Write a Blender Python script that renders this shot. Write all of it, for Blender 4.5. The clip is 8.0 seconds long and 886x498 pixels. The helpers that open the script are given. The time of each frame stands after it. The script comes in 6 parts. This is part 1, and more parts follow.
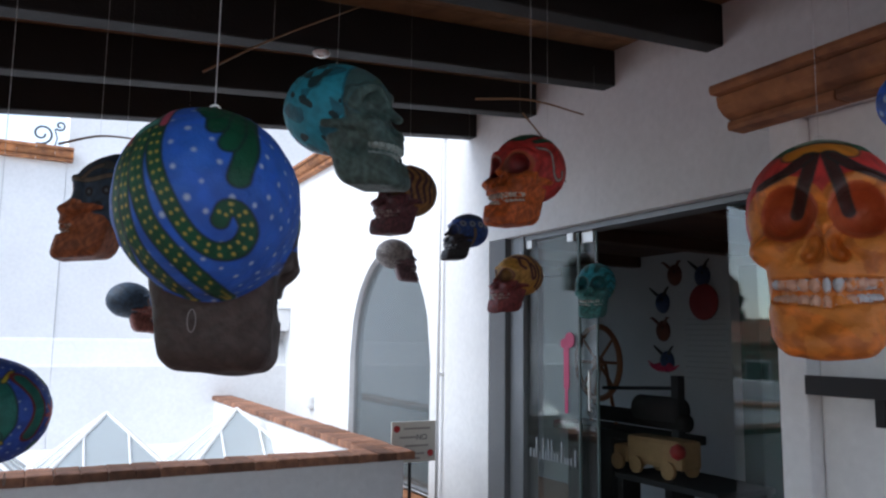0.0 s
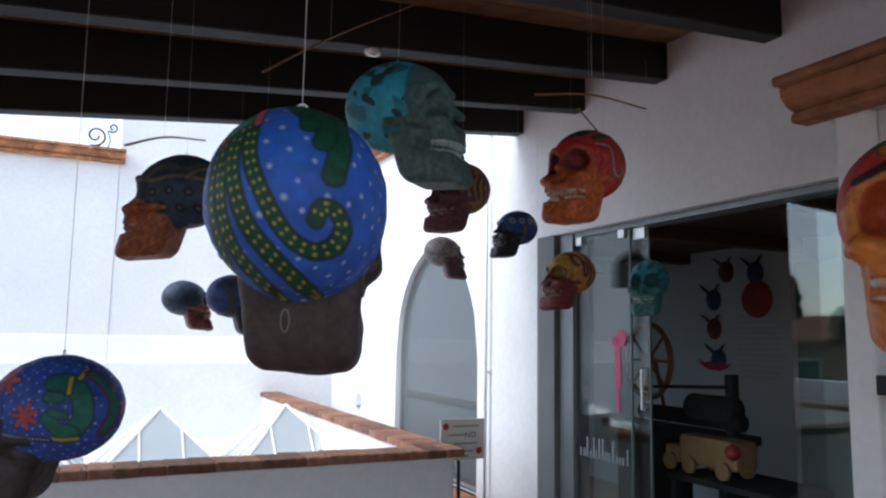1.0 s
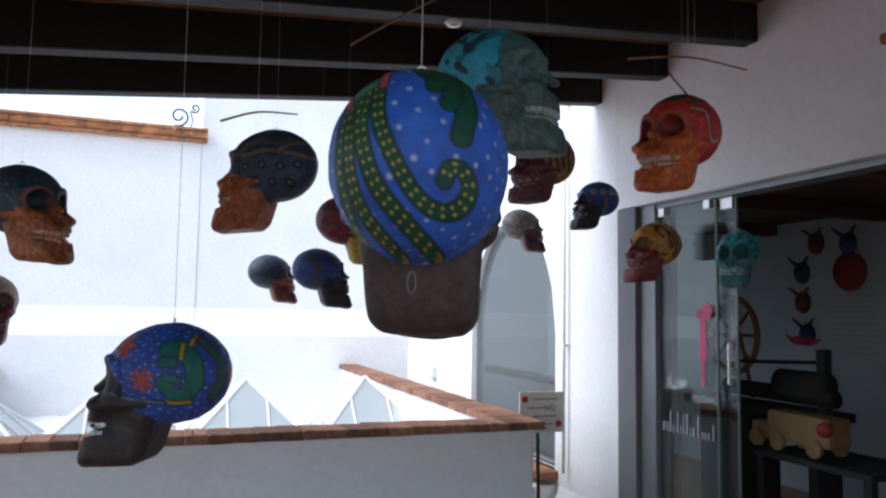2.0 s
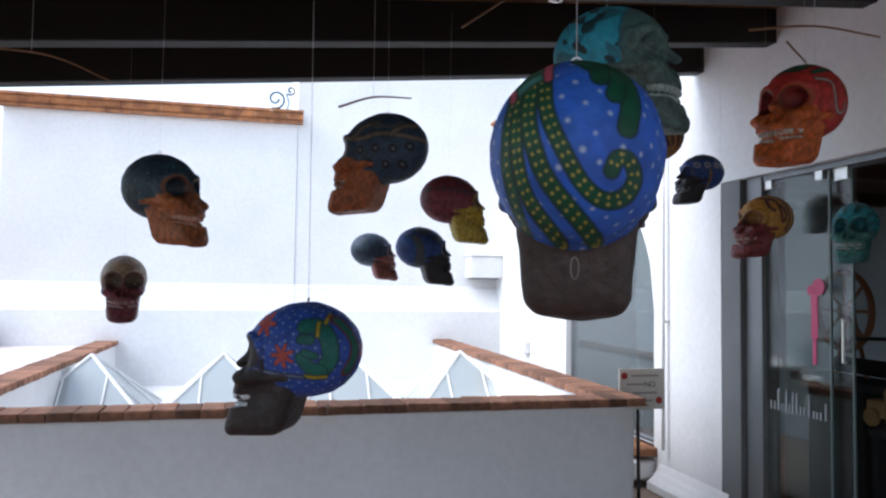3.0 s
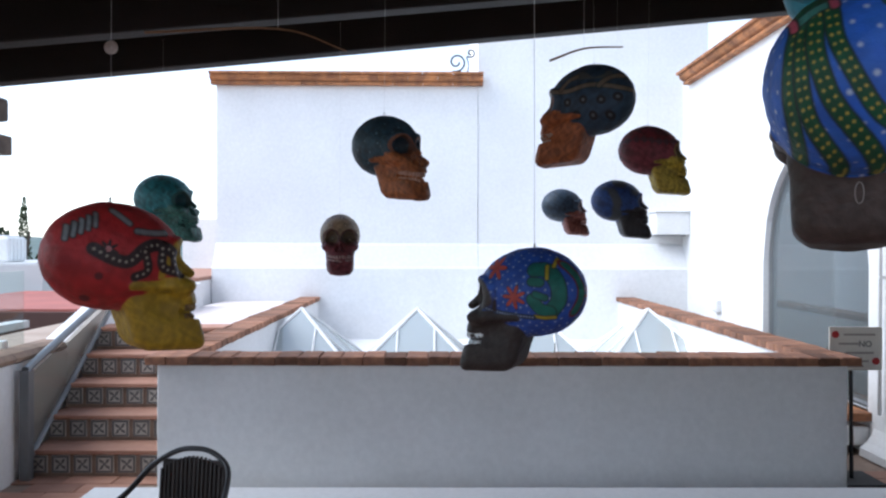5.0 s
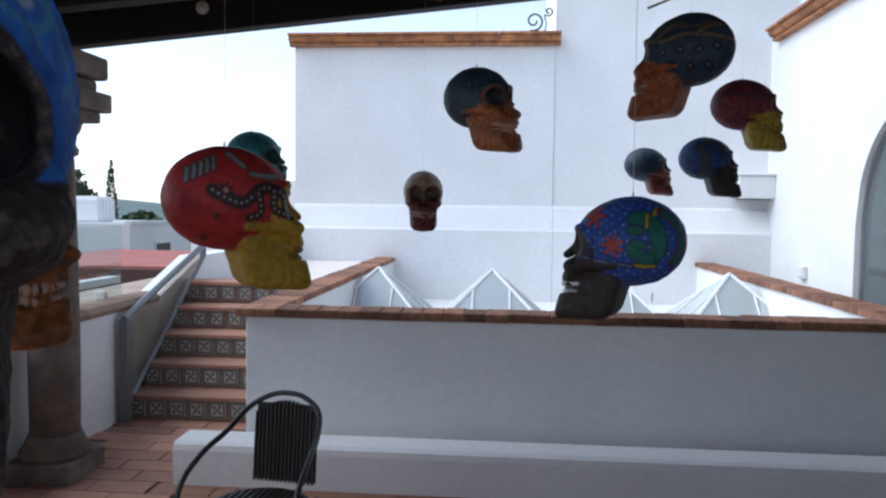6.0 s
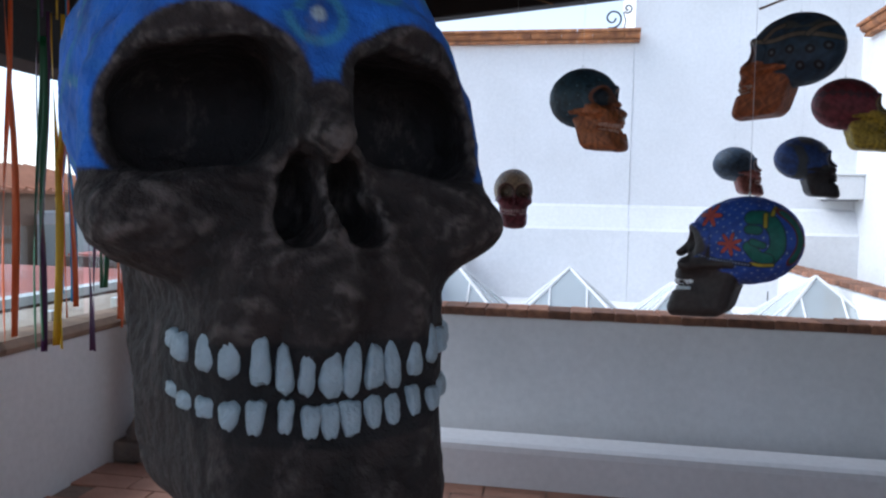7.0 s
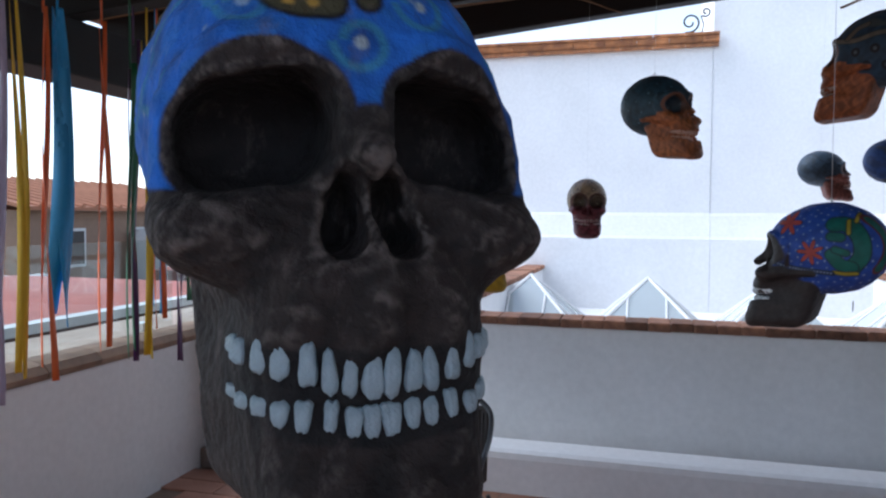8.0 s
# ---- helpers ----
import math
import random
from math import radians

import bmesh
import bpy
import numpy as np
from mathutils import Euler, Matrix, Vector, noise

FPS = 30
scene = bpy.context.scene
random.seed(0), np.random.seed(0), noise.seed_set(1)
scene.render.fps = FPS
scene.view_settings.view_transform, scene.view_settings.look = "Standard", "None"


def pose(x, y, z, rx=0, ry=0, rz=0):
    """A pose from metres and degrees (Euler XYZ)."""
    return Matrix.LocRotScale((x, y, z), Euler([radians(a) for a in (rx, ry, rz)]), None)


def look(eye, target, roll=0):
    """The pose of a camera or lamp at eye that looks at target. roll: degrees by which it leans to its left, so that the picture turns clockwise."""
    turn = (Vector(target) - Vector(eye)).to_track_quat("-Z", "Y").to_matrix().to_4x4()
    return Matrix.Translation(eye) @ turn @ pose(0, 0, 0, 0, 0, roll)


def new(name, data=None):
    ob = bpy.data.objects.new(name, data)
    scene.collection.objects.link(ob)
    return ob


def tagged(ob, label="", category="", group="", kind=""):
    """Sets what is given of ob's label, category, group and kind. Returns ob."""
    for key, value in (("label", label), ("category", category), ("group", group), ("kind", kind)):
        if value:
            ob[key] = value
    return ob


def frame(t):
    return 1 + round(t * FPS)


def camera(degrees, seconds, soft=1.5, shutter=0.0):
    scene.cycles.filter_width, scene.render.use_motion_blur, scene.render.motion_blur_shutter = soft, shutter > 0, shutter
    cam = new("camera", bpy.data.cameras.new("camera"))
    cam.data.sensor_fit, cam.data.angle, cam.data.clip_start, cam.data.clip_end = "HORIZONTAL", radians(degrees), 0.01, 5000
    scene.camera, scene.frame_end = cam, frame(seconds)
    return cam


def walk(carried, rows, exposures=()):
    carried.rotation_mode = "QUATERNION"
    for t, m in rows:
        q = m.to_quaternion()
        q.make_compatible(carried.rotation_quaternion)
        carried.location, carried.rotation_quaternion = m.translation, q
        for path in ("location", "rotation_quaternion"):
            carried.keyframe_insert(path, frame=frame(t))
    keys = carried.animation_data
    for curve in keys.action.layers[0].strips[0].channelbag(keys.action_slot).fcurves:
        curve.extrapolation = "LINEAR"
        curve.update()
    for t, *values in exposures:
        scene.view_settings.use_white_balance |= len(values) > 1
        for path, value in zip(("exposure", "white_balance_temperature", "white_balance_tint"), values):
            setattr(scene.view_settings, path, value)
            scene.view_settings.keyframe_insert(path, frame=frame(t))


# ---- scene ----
# ---- camera and walk ----
cam = camera(62.0, 8.0, soft=2.3)
PATH = [
    (0, (-2.046, -4.027, 1.458), (-1.09, -2.288, 1.704), 0.8),
    (0.5, (-2.076, -4.023, 1.454), (-1.131, -2.278, 1.705), 1.1),
    (1, (-2.086, -3.994, 1.46), (-1.226, -2.204, 1.697), 0.9),
    (2.5, (-2.174, -3.965, 1.442), (-1.585, -2.058, 1.571), 1.0),
    (3, (-2.218, -3.978, 1.455), (-1.745, -2.037, 1.551), 0.8),
    (3.5, (-2.242, -3.973, 1.435), (-1.821, -2.019, 1.507), 1.3),
    (4, (-2.284, -3.991, 1.457), (-2.003, -2.011, 1.484), 1.1),
    (4.5, (-2.321, -4.023, 1.44), (-2.183, -2.028, 1.447), 0.9),
    (4.7, (-2.324, -4.034, 1.431), (-2.239, -2.035, 1.43), 0.5),
    (5.8, (-2.41, -4.044, 1.389), (-2.543, -2.05, 1.309), 0.6),
    (6, (-2.408, -4.06, 1.379), (-2.577, -2.07, 1.271), 0.7),
    (6.5, (-2.48, -4.117, 1.366), (-2.73, -2.137, 1.241), 0.9),
    (7, (-2.526, -4.15, 1.376), (-2.865, -2.182, 1.258), 1.3),
    (7.5, (-2.521, -4.132, 1.393), (-2.927, -2.176, 1.313), 1.3),
    (8, (-2.507, -4.163, 1.377), (-3.048, -2.24, 1.287), 0.4),
]
walk(cam, [(t, look(eye, target, roll)) for t, eye, target, roll in PATH],
     exposures=[(0, 1.17, 6000, 10), (2.5, 1.28, 6050, 11), (3.5, 1.28, 6000, 10.5), (4.7, 1.28, 5950, 10), (6, 0.78, 5800, 9), (6.5, 0.80, 5780, 9), (7, 0.98, 5750, 9.5), (8, 1.1, 5750, 9.5)])

# ---- light ----
world = bpy.data.worlds.new("world")
scene.world = world
world.use_nodes = True
wn = world.node_tree
sky = wn.nodes.new("ShaderNodeTexSky")
sky.sky_type = "NISHITA"
sky.sun_disc = False
sky.sun_elevation, sky.sun_rotation = radians(47.5), radians(263)
sky.air_density, sky.dust_density, sky.ozone_density = 1.0, 0.5, 1.2
veil = wn.nodes.new("ShaderNodeHueSaturation")   # thin high cloud
veil.inputs["Saturation"].default_value = 0.55
wn.links.new(sky.outputs["Color"], veil.inputs["Color"])
wn.links.new(veil.outputs["Color"], wn.nodes["Background"].inputs[0])
wn.nodes["Background"].inputs[1].default_value = 0.15
sun = new("sun", bpy.data.lights.new("sun", "SUN"))
sun.data.energy, sun.data.angle, sun.data.color = 1.6, radians(48), (1.0, 0.97, 0.93)
sun.matrix_world = look((-10, -1.2, 11), (0, 0, 0))


# ---- materials ----
def mat(name, base, rough=0.7, spot=None, amount=0.35, scale=6.0, grain=60.0, bump=0.15, metal=0.0, objrand=0.0,
        coat=0.0):
    """A surface with two scales of colour change, fine relief and an optional change from piece to piece."""
    m = bpy.data.materials.new(name)
    m.use_nodes = True
    nt = m.node_tree
    b = nt.nodes["Principled BSDF"]
    b.inputs["Roughness"].default_value, b.inputs["Metallic"].default_value = rough, metal
    b.inputs["Coat Weight"].default_value = coat
    tc = nt.nodes.new("ShaderNodeTexCoord")
    n1, n2 = nt.nodes.new("ShaderNodeTexNoise"), nt.nodes.new("ShaderNodeTexNoise")
    for n, s, d in ((n1, scale, 5.0), (n2, grain, 3.0)):
        n.inputs["Scale"].default_value, n.inputs["Detail"].default_value = s, d
        nt.links.new(tc.outputs["Object"], n.inputs["Vector"])
    ramp = nt.nodes.new("ShaderNodeValToRGB")
    ramp.color_ramp.elements[0].position, ramp.color_ramp.elements[1].position = 0.35, 0.68
    dark = spot or tuple(c * 0.7 for c in base)
    ramp.color_ramp.elements[0].color = (*dark, 1)
    ramp.color_ramp.elements[1].color = (*base, 1)
    nt.links.new(n1.outputs["Fac"], ramp.inputs["Fac"])
    mix = nt.nodes.new("ShaderNodeMix")
    mix.data_type = "RGBA"
    mix.inputs["Factor"].default_value = amount
    mix.inputs["A"].default_value = (*base, 1)
    nt.links.new(ramp.outputs["Color"], mix.inputs["B"])
    hsv = nt.nodes.new("ShaderNodeHueSaturation")
    nt.links.new(mix.outputs["Result"], hsv.inputs["Color"])
    val = nt.nodes.new("ShaderNodeMapRange")
    val.inputs["To Min"].default_value, val.inputs["To Max"].default_value = 0.9, 1.08
    nt.links.new(n2.outputs["Fac"], val.inputs["Value"])
    out = val.outputs["Result"]
    if objrand:
        info = nt.nodes.new("ShaderNodeObjectInfo")
        r = nt.nodes.new("ShaderNodeMapRange")
        r.inputs["To Min"].default_value, r.inputs["To Max"].default_value = 1 - objrand, 1 + objrand
        nt.links.new(info.outputs["Random"], r.inputs["Value"])
        mul = nt.nodes.new("ShaderNodeMath")
        mul.operation = "MULTIPLY"
        nt.links.new(out, mul.inputs[0])
        nt.links.new(r.outputs["Result"], mul.inputs[1])
        out = mul.outputs[0]
    nt.links.new(out, hsv.inputs["Value"])
    nt.links.new(hsv.outputs["Color"], b.inputs["Base Color"])
    if bump:
        bp = nt.nodes.new("ShaderNodeBump")
        bp.inputs["Strength"].default_value, bp.inputs["Distance"].default_value = bump, 0.01
        nt.links.new(n2.outputs["Fac"], bp.inputs["Height"])
        nt.links.new(bp.outputs["Normal"], b.inputs["Normal"])
    return m


def paint_mat(name, rough=0.55, fleck=0.0):
    """Brushed paint on papier-mache: colours from the mesh's own paint layer, with brush grain and relief."""
    m = mat(name, (1, 1, 1), rough, bump=0.4 if fleck else 0.25, grain=150.0 if fleck else 110.0, scale=40.0 if fleck else 18.0, amount=0.8 if fleck else 0.35)
    nt = m.node_tree
    b = nt.nodes["Principled BSDF"]
    old = b.inputs["Base Color"].links[0].from_node
    at = nt.nodes.new("ShaderNodeVertexColor")
    at.layer_name = "paint"
    mul = nt.nodes.new("ShaderNodeMix")
    mul.data_type, mul.blend_type = "RGBA", "MULTIPLY"
    mul.inputs["Factor"].default_value = 1.0
    nt.links.new(at.outputs["Color"], mul.inputs["A"])
    nt.links.new(old.outputs["Color"], mul.inputs["B"])
    out = mul.outputs["Result"]
    if fleck:
        tc, n = nt.nodes.new("ShaderNodeTexCoord"), nt.nodes.new("ShaderNodeTexNoise")
        mp = nt.nodes.new("ShaderNodeMapping")
        mp.inputs["Scale"].default_value = (1.0, 1.0, 0.45)
        n.inputs["Scale"].default_value, n.inputs["Detail"].default_value, n.inputs["Roughness"].default_value = 55.0, 8.0, 0.72
        nt.links.new(tc.outputs["Object"], mp.inputs["Vector"])
        nt.links.new(mp.outputs["Vector"], n.inputs["Vector"])
        r = nt.nodes.new("ShaderNodeMapRange")
        r.inputs["From Min"].default_value, r.inputs["From Max"].default_value, r.inputs["To Max"].default_value = 0.56, 0.80, fleck
        nt.links.new(n.outputs["Fac"], r.inputs["Value"])
        mx = nt.nodes.new("ShaderNodeMix")
        mx.data_type = "RGBA"
        mx.inputs["B"].default_value = (0.17, 0.14, 0.13, 1)
        nt.links.new(r.outputs["Result"], mx.inputs["Factor"])
        nt.links.new(out, mx.inputs["A"])
        out = mx.outputs["Result"]
    nt.links.new(out, b.inputs["Base Color"])
    return m


def glass_mat(name, tint=(0.93, 0.96, 0.95), gloss=0.12, pale_diffuse=0.0):
    """A thin pane: clear, with a mirror sheen that grows at grazing angles."""
    m = bpy.data.materials.new(name)
    m.use_nodes = True
    nt = m.node_tree
    nt.nodes.remove(nt.nodes["Principled BSDF"])
    tr, gl, mx = (nt.nodes.new("ShaderNodeBsdf" + k) for k in ("Transparent", "Glossy", "Diffuse"))
    nt.nodes.remove(mx)
    mx = nt.nodes.new("ShaderNodeMixShader")
    tr.inputs["Color"].default_value = (*tint, 1)
    gl.inputs["Color"].default_value = (1, 1, 1, 1)
    gl.inputs["Roughness"].default_value = 0.02
    fr = nt.nodes.new("ShaderNodeLayerWeight")
    fr.inputs["Blend"].default_value = gloss
    add = nt.nodes.new("ShaderNodeMath")
    add.operation, add.use_clamp = "ADD", True
    add.inputs[1].default_value = gloss * 0.6
    nt.links.new(fr.outputs["Fresnel"], add.inputs[0])
    nt.links.new(add.outputs[0], mx.inputs[0])
    nt.links.new(tr.outputs[0], mx.inputs[1])
    nt.links.new(gl.outputs[0], mx.inputs[2])
    last = mx
    if pale_diffuse:
        df, last = nt.nodes.new("ShaderNodeBsdfDiffuse"), nt.nodes.new("ShaderNodeMixShader")
        df.inputs["Color"].default_value = (0.78, 0.82, 0.82, 1)
        last.inputs[0].default_value = pale_diffuse
        nt.links.new(mx.outputs[0], last.inputs[1])
        nt.links.new(df.outputs[0], last.inputs[2])
    nt.links.new(last.outputs[0], nt.nodes["Material Output"].inputs[0])
    return m


PLASTER = mat("white_plaster", (0.80, 0.80, 0.80), 0.85, spot=(0.70, 0.70, 0.69), amount=0.5, scale=1.6, grain=28, bump=0.10)
PLASTER_IN = mat("room_plaster", (0.60, 0.60, 0.60), 0.9, amount=0.3, scale=1.5)
BEAM = mat("dark_stained_wood", (0.009, 0.007, 0.0065), 0.75, spot=(0.004, 0.0035, 0.003), amount=0.7, scale=4, grain=90, bump=0.3, objrand=0.2)
DECK = mat("ceiling_board", (0.30, 0.155, 0.07), 0.7, spot=(0.12, 0.06, 0.03), amount=0.8, scale=7, grain=80, bump=0.3, objrand=0.25)
BRICK = mat("red_brick", (0.34, 0.16, 0.09), 0.9, spot=(0.15, 0.075, 0.05), amount=0.8, scale=14, grain=70, bump=0.5, objrand=0.4)
CORNICE = mat("cornice_clay", (0.50, 0.215, 0.085), 0.85, spot=(0.17, 0.075, 0.045), amount=0.8, scale=9, grain=60, bump=0.4, objrand=0.22)
MORTAR = mat("mortar", (0.30, 0.22, 0.17), 0.95, amount=0.6, scale=20, bump=0.5)
TILE = mat("terracotta_tile", (0.43, 0.23, 0.16), 0.75, spot=(0.34, 0.17, 0.115), amount=0.7, scale=9, grain=50, bump=0.3, objrand=0.25)
STONE = mat("grey_stone", (0.22, 0.175, 0.145), 0.9, spot=(0.10, 0.08, 0.068), amount=0.8, scale=9, grain=60, bump=0.7)
METAL = mat("grey_steel", (0.22, 0.23, 0.24), 0.45, amount=0.3, metal=0.6, bump=0.05)
FRAME = mat("grey_frame", (0.15, 0.155, 0.16), 0.6, amount=0.3, bump=0.05)
STEEL = mat("polished_clip", (0.75, 0.75, 0.73), 0.35, amount=0.2, metal=0.7, bump=0.03)
BLACK = mat("black_iron", (0.02, 0.02, 0.022), 0.75, amount=0.3, bump=0.1)
WICKER = mat("brown_wicker", (0.045, 0.036, 0.032), 0.55, amount=0.5, scale=30, bump=0.3, objrand=0.3)
WHITE = mat("white_enamel", (0.78, 0.78, 0.77), 0.5, amount=0.2, bump=0.05)
PAPER = mat("sign_paper", (0.78, 0.74, 0.66), 0.7, amount=0.3, bump=0.02)
SIGNRED = mat("sign_red", (0.45, 0.03, 0.03), 0.6, bump=0.02)
INK = mat("sign_ink", (0.05, 0.045, 0.04), 0.7, bump=0.02)
GLASS = glass_mat("clear_glass", (0.88, 0.92, 0.91), 0.08)
# arch pane: its pale diffuse share stands in for reflected sky
ARCHGLASS = glass_mat("arched_glass", (0.52, 0.60, 0.64), 0.12, 0.08)
SKYGLASS = glass_mat("skylight_glass", (0.86, 0.90, 0.90), 0.2, 0.35)
WIRE = mat("nylon_line", (0.55, 0.55, 0.55), 0.3, bump=0)
CORD = mat("grey_cord", (0.22, 0.21, 0.20), 0.8, bump=0)
ROD = mat("cane_rod", (0.20, 0.10, 0.04), 0.6, amount=0.6, scale=40, bump=0.2)


# ---- small builders ----
def mesh_of(bm, name, material, smooth=False):
    me = bpy.data.meshes.new(name)
    bm.to_mesh(me)
    bm.free()
    me.materials.append(material)
    if smooth:
        for p in me.polygons:
            p.use_smooth = True
    return me


def part(name, bm, material, parent=None, label="", smooth=False):
    ob = new(name, mesh_of(bm, name, material, smooth))
    if parent is not None:
        ob.parent = parent
    if label:
        tagged(ob, label)
    return ob


def piece(name, me, parent, m):
    ob = new(name, me)
    ob.parent = parent
    ob.matrix_local = m
    return ob


def thing(name, label, category, group="", at=None, kind=""):
    ob = new(name)
    ob.empty_display_size = 0.1
    if at is not None:
        ob.matrix_world = at
    return tagged(ob, label, category, group, kind)


def structure(name, bm, material, label="", category="wall", smooth=False):
    return tagged(part(name, bm, material, None, smooth=smooth), label, category, kind="structure")


def box(bm, x0, x1, y0, y1, z0, z1, bevel=0.0):
    r = bmesh.ops.create_cube(bm, size=1.0)
    vs = r["verts"]
    bmesh.ops.scale(bm, verts=vs, vec=(x1 - x0, y1 - y0, z1 - z0))
    bmesh.ops.translate(bm, verts=vs, vec=((x0 + x1) / 2, (y0 + y1) / 2, (z0 + z1) / 2))
    if bevel:
        es = list({e for v in vs for e in v.link_edges})
        bmesh.ops.bevel(bm, geom=es, offset=bevel, segments=2, affect="EDGES", profile=0.6)
    return bm


def boxed(*a, bevel=0.0):
    return box(bmesh.new(), *a, bevel=bevel)


def tube(bm, pts, r, sides=8, closed=False, taper=None):
    """A round bar along a line of points."""
    pts = [Vector(p) for p in pts]
    rings, n = [], len(pts)
    for i, p in enumerate(pts):
        a, b = (pts[(i - 1) % n], pts[(i + 1) % n]) if closed else (pts[max(i - 1, 0)], pts[min(i + 1, n - 1)])
        d = (b - a).normalized()
        u = d.orthogonal().normalized() if not rings else (prev - d * prev.dot(d)).normalized()
        prev, w = u, d.cross(u)
        rr = r if taper is None else r + (taper - r) * i / (n - 1)
        rings.append([bm.verts.new(p + (u * math.cos(t) + w * math.sin(t)) * rr) for t in (2 * math.pi * k / sides for k in range(sides))])
    for i in range(n if closed else n - 1):
        a, b = rings[i], rings[(i + 1) % n]
        for k in range(sides):
            bm.faces.new((a[k], a[(k + 1) % sides], b[(k + 1) % sides], b[k]))
    if not closed:
        bm.faces.new(rings[0][::-1])
        bm.faces.new(rings[-1])
    return bm


def prism(bm, profile, x0, x1, axis="x"):
    """A closed profile of (a, z) pairs drawn out along x (a is y) or along y (a is x)."""
    ends = []
    for v in (x0, x1):
        ends.append([bm.verts.new((v, a, z) if axis == "x" else (a, v, z)) for a, z in profile])
    n = len(profile)
    for i in range(n):
        bm.faces.new((ends[0][i], ends[0][(i + 1) % n], ends[1][(i + 1) % n], ends[1][i]))
    bm.faces.new(ends[0][::-1])
    bm.faces.new(ends[1])
    bmesh.ops.recalc_face_normals(bm, faces=bm.faces[:])
    return bm


def lathe(bm, profile, sides=24, centre=(0, 0)):
    rings = []
    for r, z in profile:
        rings.append([bm.verts.new((centre[0] + r * math.cos(2 * math.pi * k / sides), centre[1] + r * math.sin(2 * math.pi * k / sides), z)) for k in range(sides)])
    for a, b in zip(rings, rings[1:]):
        for k in range(sides):
            bm.faces.new((a[k], a[(k + 1) % sides], b[(k + 1) % sides], b[k]))
    bm.faces.new(rings[0][::-1])
    bm.faces.new(rings[-1])
    return bm


# ---- the plan ----
XW = 0.62            # face of the wall with the doors
PX = -3.945           # west end of the parapet's coping
YB = 4.66            # face of the back wall's foot
PH = 0.80            # top of the parapet
SL = 0.128           # fall of the roof to the west
ROOF = 2.90          # underside of the beams at the door wall
SKEW = 0.12


def roof_z(x):
    return ROOF - SL * (XW - x)


# ground far below, to the horizon
bm = bmesh.new()
bmesh.ops.create_grid(bm, x_segments=40, y_segments=40, size=3000)
for v in bm.verts:
    v.co.z = -6
structure("ground", bm, mat("far_ground", (0.10, 0.12, 0.06), 0.95, spot=(0.2, 0.13, 0.09), amount=0.8, scale=0.02, grain=0.2, bump=0), "green and brown town land reaching the hills", "ground")

# terrace slab
floor = structure("floor", boxed(-5.3, XW + 0.3, -7.5, 0.6, -0.3, -0.012), MORTAR, "terracotta paved terrace floor", "floor")
structure("floor_passage", boxed(-0.2, XW + 0.3, 0.602, YB + 0.5, -0.3, -0.012), MORTAR, "paved passage floor beside the parapet", "floor")

# parapet: three white walls round the skylight pit
structure("wall_parapet_front", boxed(PX + 0.05, -0.05, 0.05, 0.20, -0.012, PH - 0.05, bevel=0.012), PLASTER, "white plastered parapet wall round a skylight", "parapet")
structure("wall_parapet_east", boxed(-0.20, -0.05, 0.203, YB + 0.1, -0.012, PH - 0.05, bevel=0.012), PLASTER, "white plastered parapet wall beside the passage", "parapet")
structure("wall_parapet_west", boxed(PX + 0.05, PX + 0.20, 0.203, YB + 0.1, -0.012, PH - 0.05, bevel=0.012), PLASTER, "white plastered parapet wall beside the stairs", "parapet")
structure("floor_pit", boxed(PX + 0.2, -0.2, 0.2, YB, 0.20, 0.30), PLASTER, "white roof round the skylights", "floor")
bm = bmesh.new()
prism(bm, [(XW, 0.0), (XW - 0.10, 0.0), (XW - 0.095, 0.05), (XW - 0.05, 0.09), (XW - 0.02, 0.13), (XW, 0.18)], 0.10, 0.93, axis="y")
structure("plinth_east", bm, PLASTER, "sloped white plastered foot of the courtyard wall", "plinth")
# rounded plinth at the parapet's foot
bm = bmesh.new()
prism(bm, [(0.05, 0.0), (-0.60, 0.0), (-0.602, 0.175), (-0.592, 0.202), (-0.565, 0.214), (-0.40, 0.216), (-0.365, 0.205), (-0.35, 0.17), (-0.34, 0.07), (0.05, 0.065)], -4.03, -0.06)
structure("plinth", bm, PLASTER, "low white plastered step along the parapet", "plinth")

# back wall: foot, sloped ledge, upper wall and taller part
bm = bmesh.new()
prism(bm, [(YB, -0.3), (YB, 1.13), (YB + 0.03, 1.16), (YB + 0.15, 1.40), (YB + 0.19, 1.43), (YB + 0.19, 3.42), (YB + 2.6, 3.42), (YB + 2.6, -0.3)], -5.0, -1.86)
structure("wall_back_low", bm, PLASTER, "bright white plastered back wall with a sloped ledge", "wall")
bm = bmesh.new()
prism(bm, [(YB, -0.3), (YB, 1.13), (YB + 0.03, 1.16), (YB + 0.15, 1.40), (YB + 0.20, 1.43), (YB + 0.20, 6.2), (YB + 2.6, 6.2), (YB + 2.6, -0.3)], -1.857, XW + 0.3)
structure("wall_back_tall", bm, PLASTER, "tall white plastered back wall", "wall")

# west low wall with its wide outer ledge
structure("wall_west", boxed(-5.05, -4.86, -7.5, 1.0, -0.3, 0.70, bevel=0.01), PLASTER, "low white plastered wall at the terrace edge", "wall")
structure("ledge_west", boxed(-6.1, -5.053, -7.5, 12, -0.3, 0.62), mat("dusty_ledge", (0.45, 0.36, 0.29), 0.95, spot=(0.3, 0.22, 0.17), amount=0.7, scale=3), "wide dusty clay-coloured outer ledge", "ledge")

# door wall with door opening and arched opening
DY0, DY1, DZ = -2.40, 0.17, 2.13
AY0, AY1, AZ0, ASP, AZ1 = 1.00, 2.64, 0.28, 1.28, 2.24
WT = 0.25


def slab(bm, y0, y1, z0, z1):
    box(bm, XW, XW + WT, y0, y1, z0, z1)


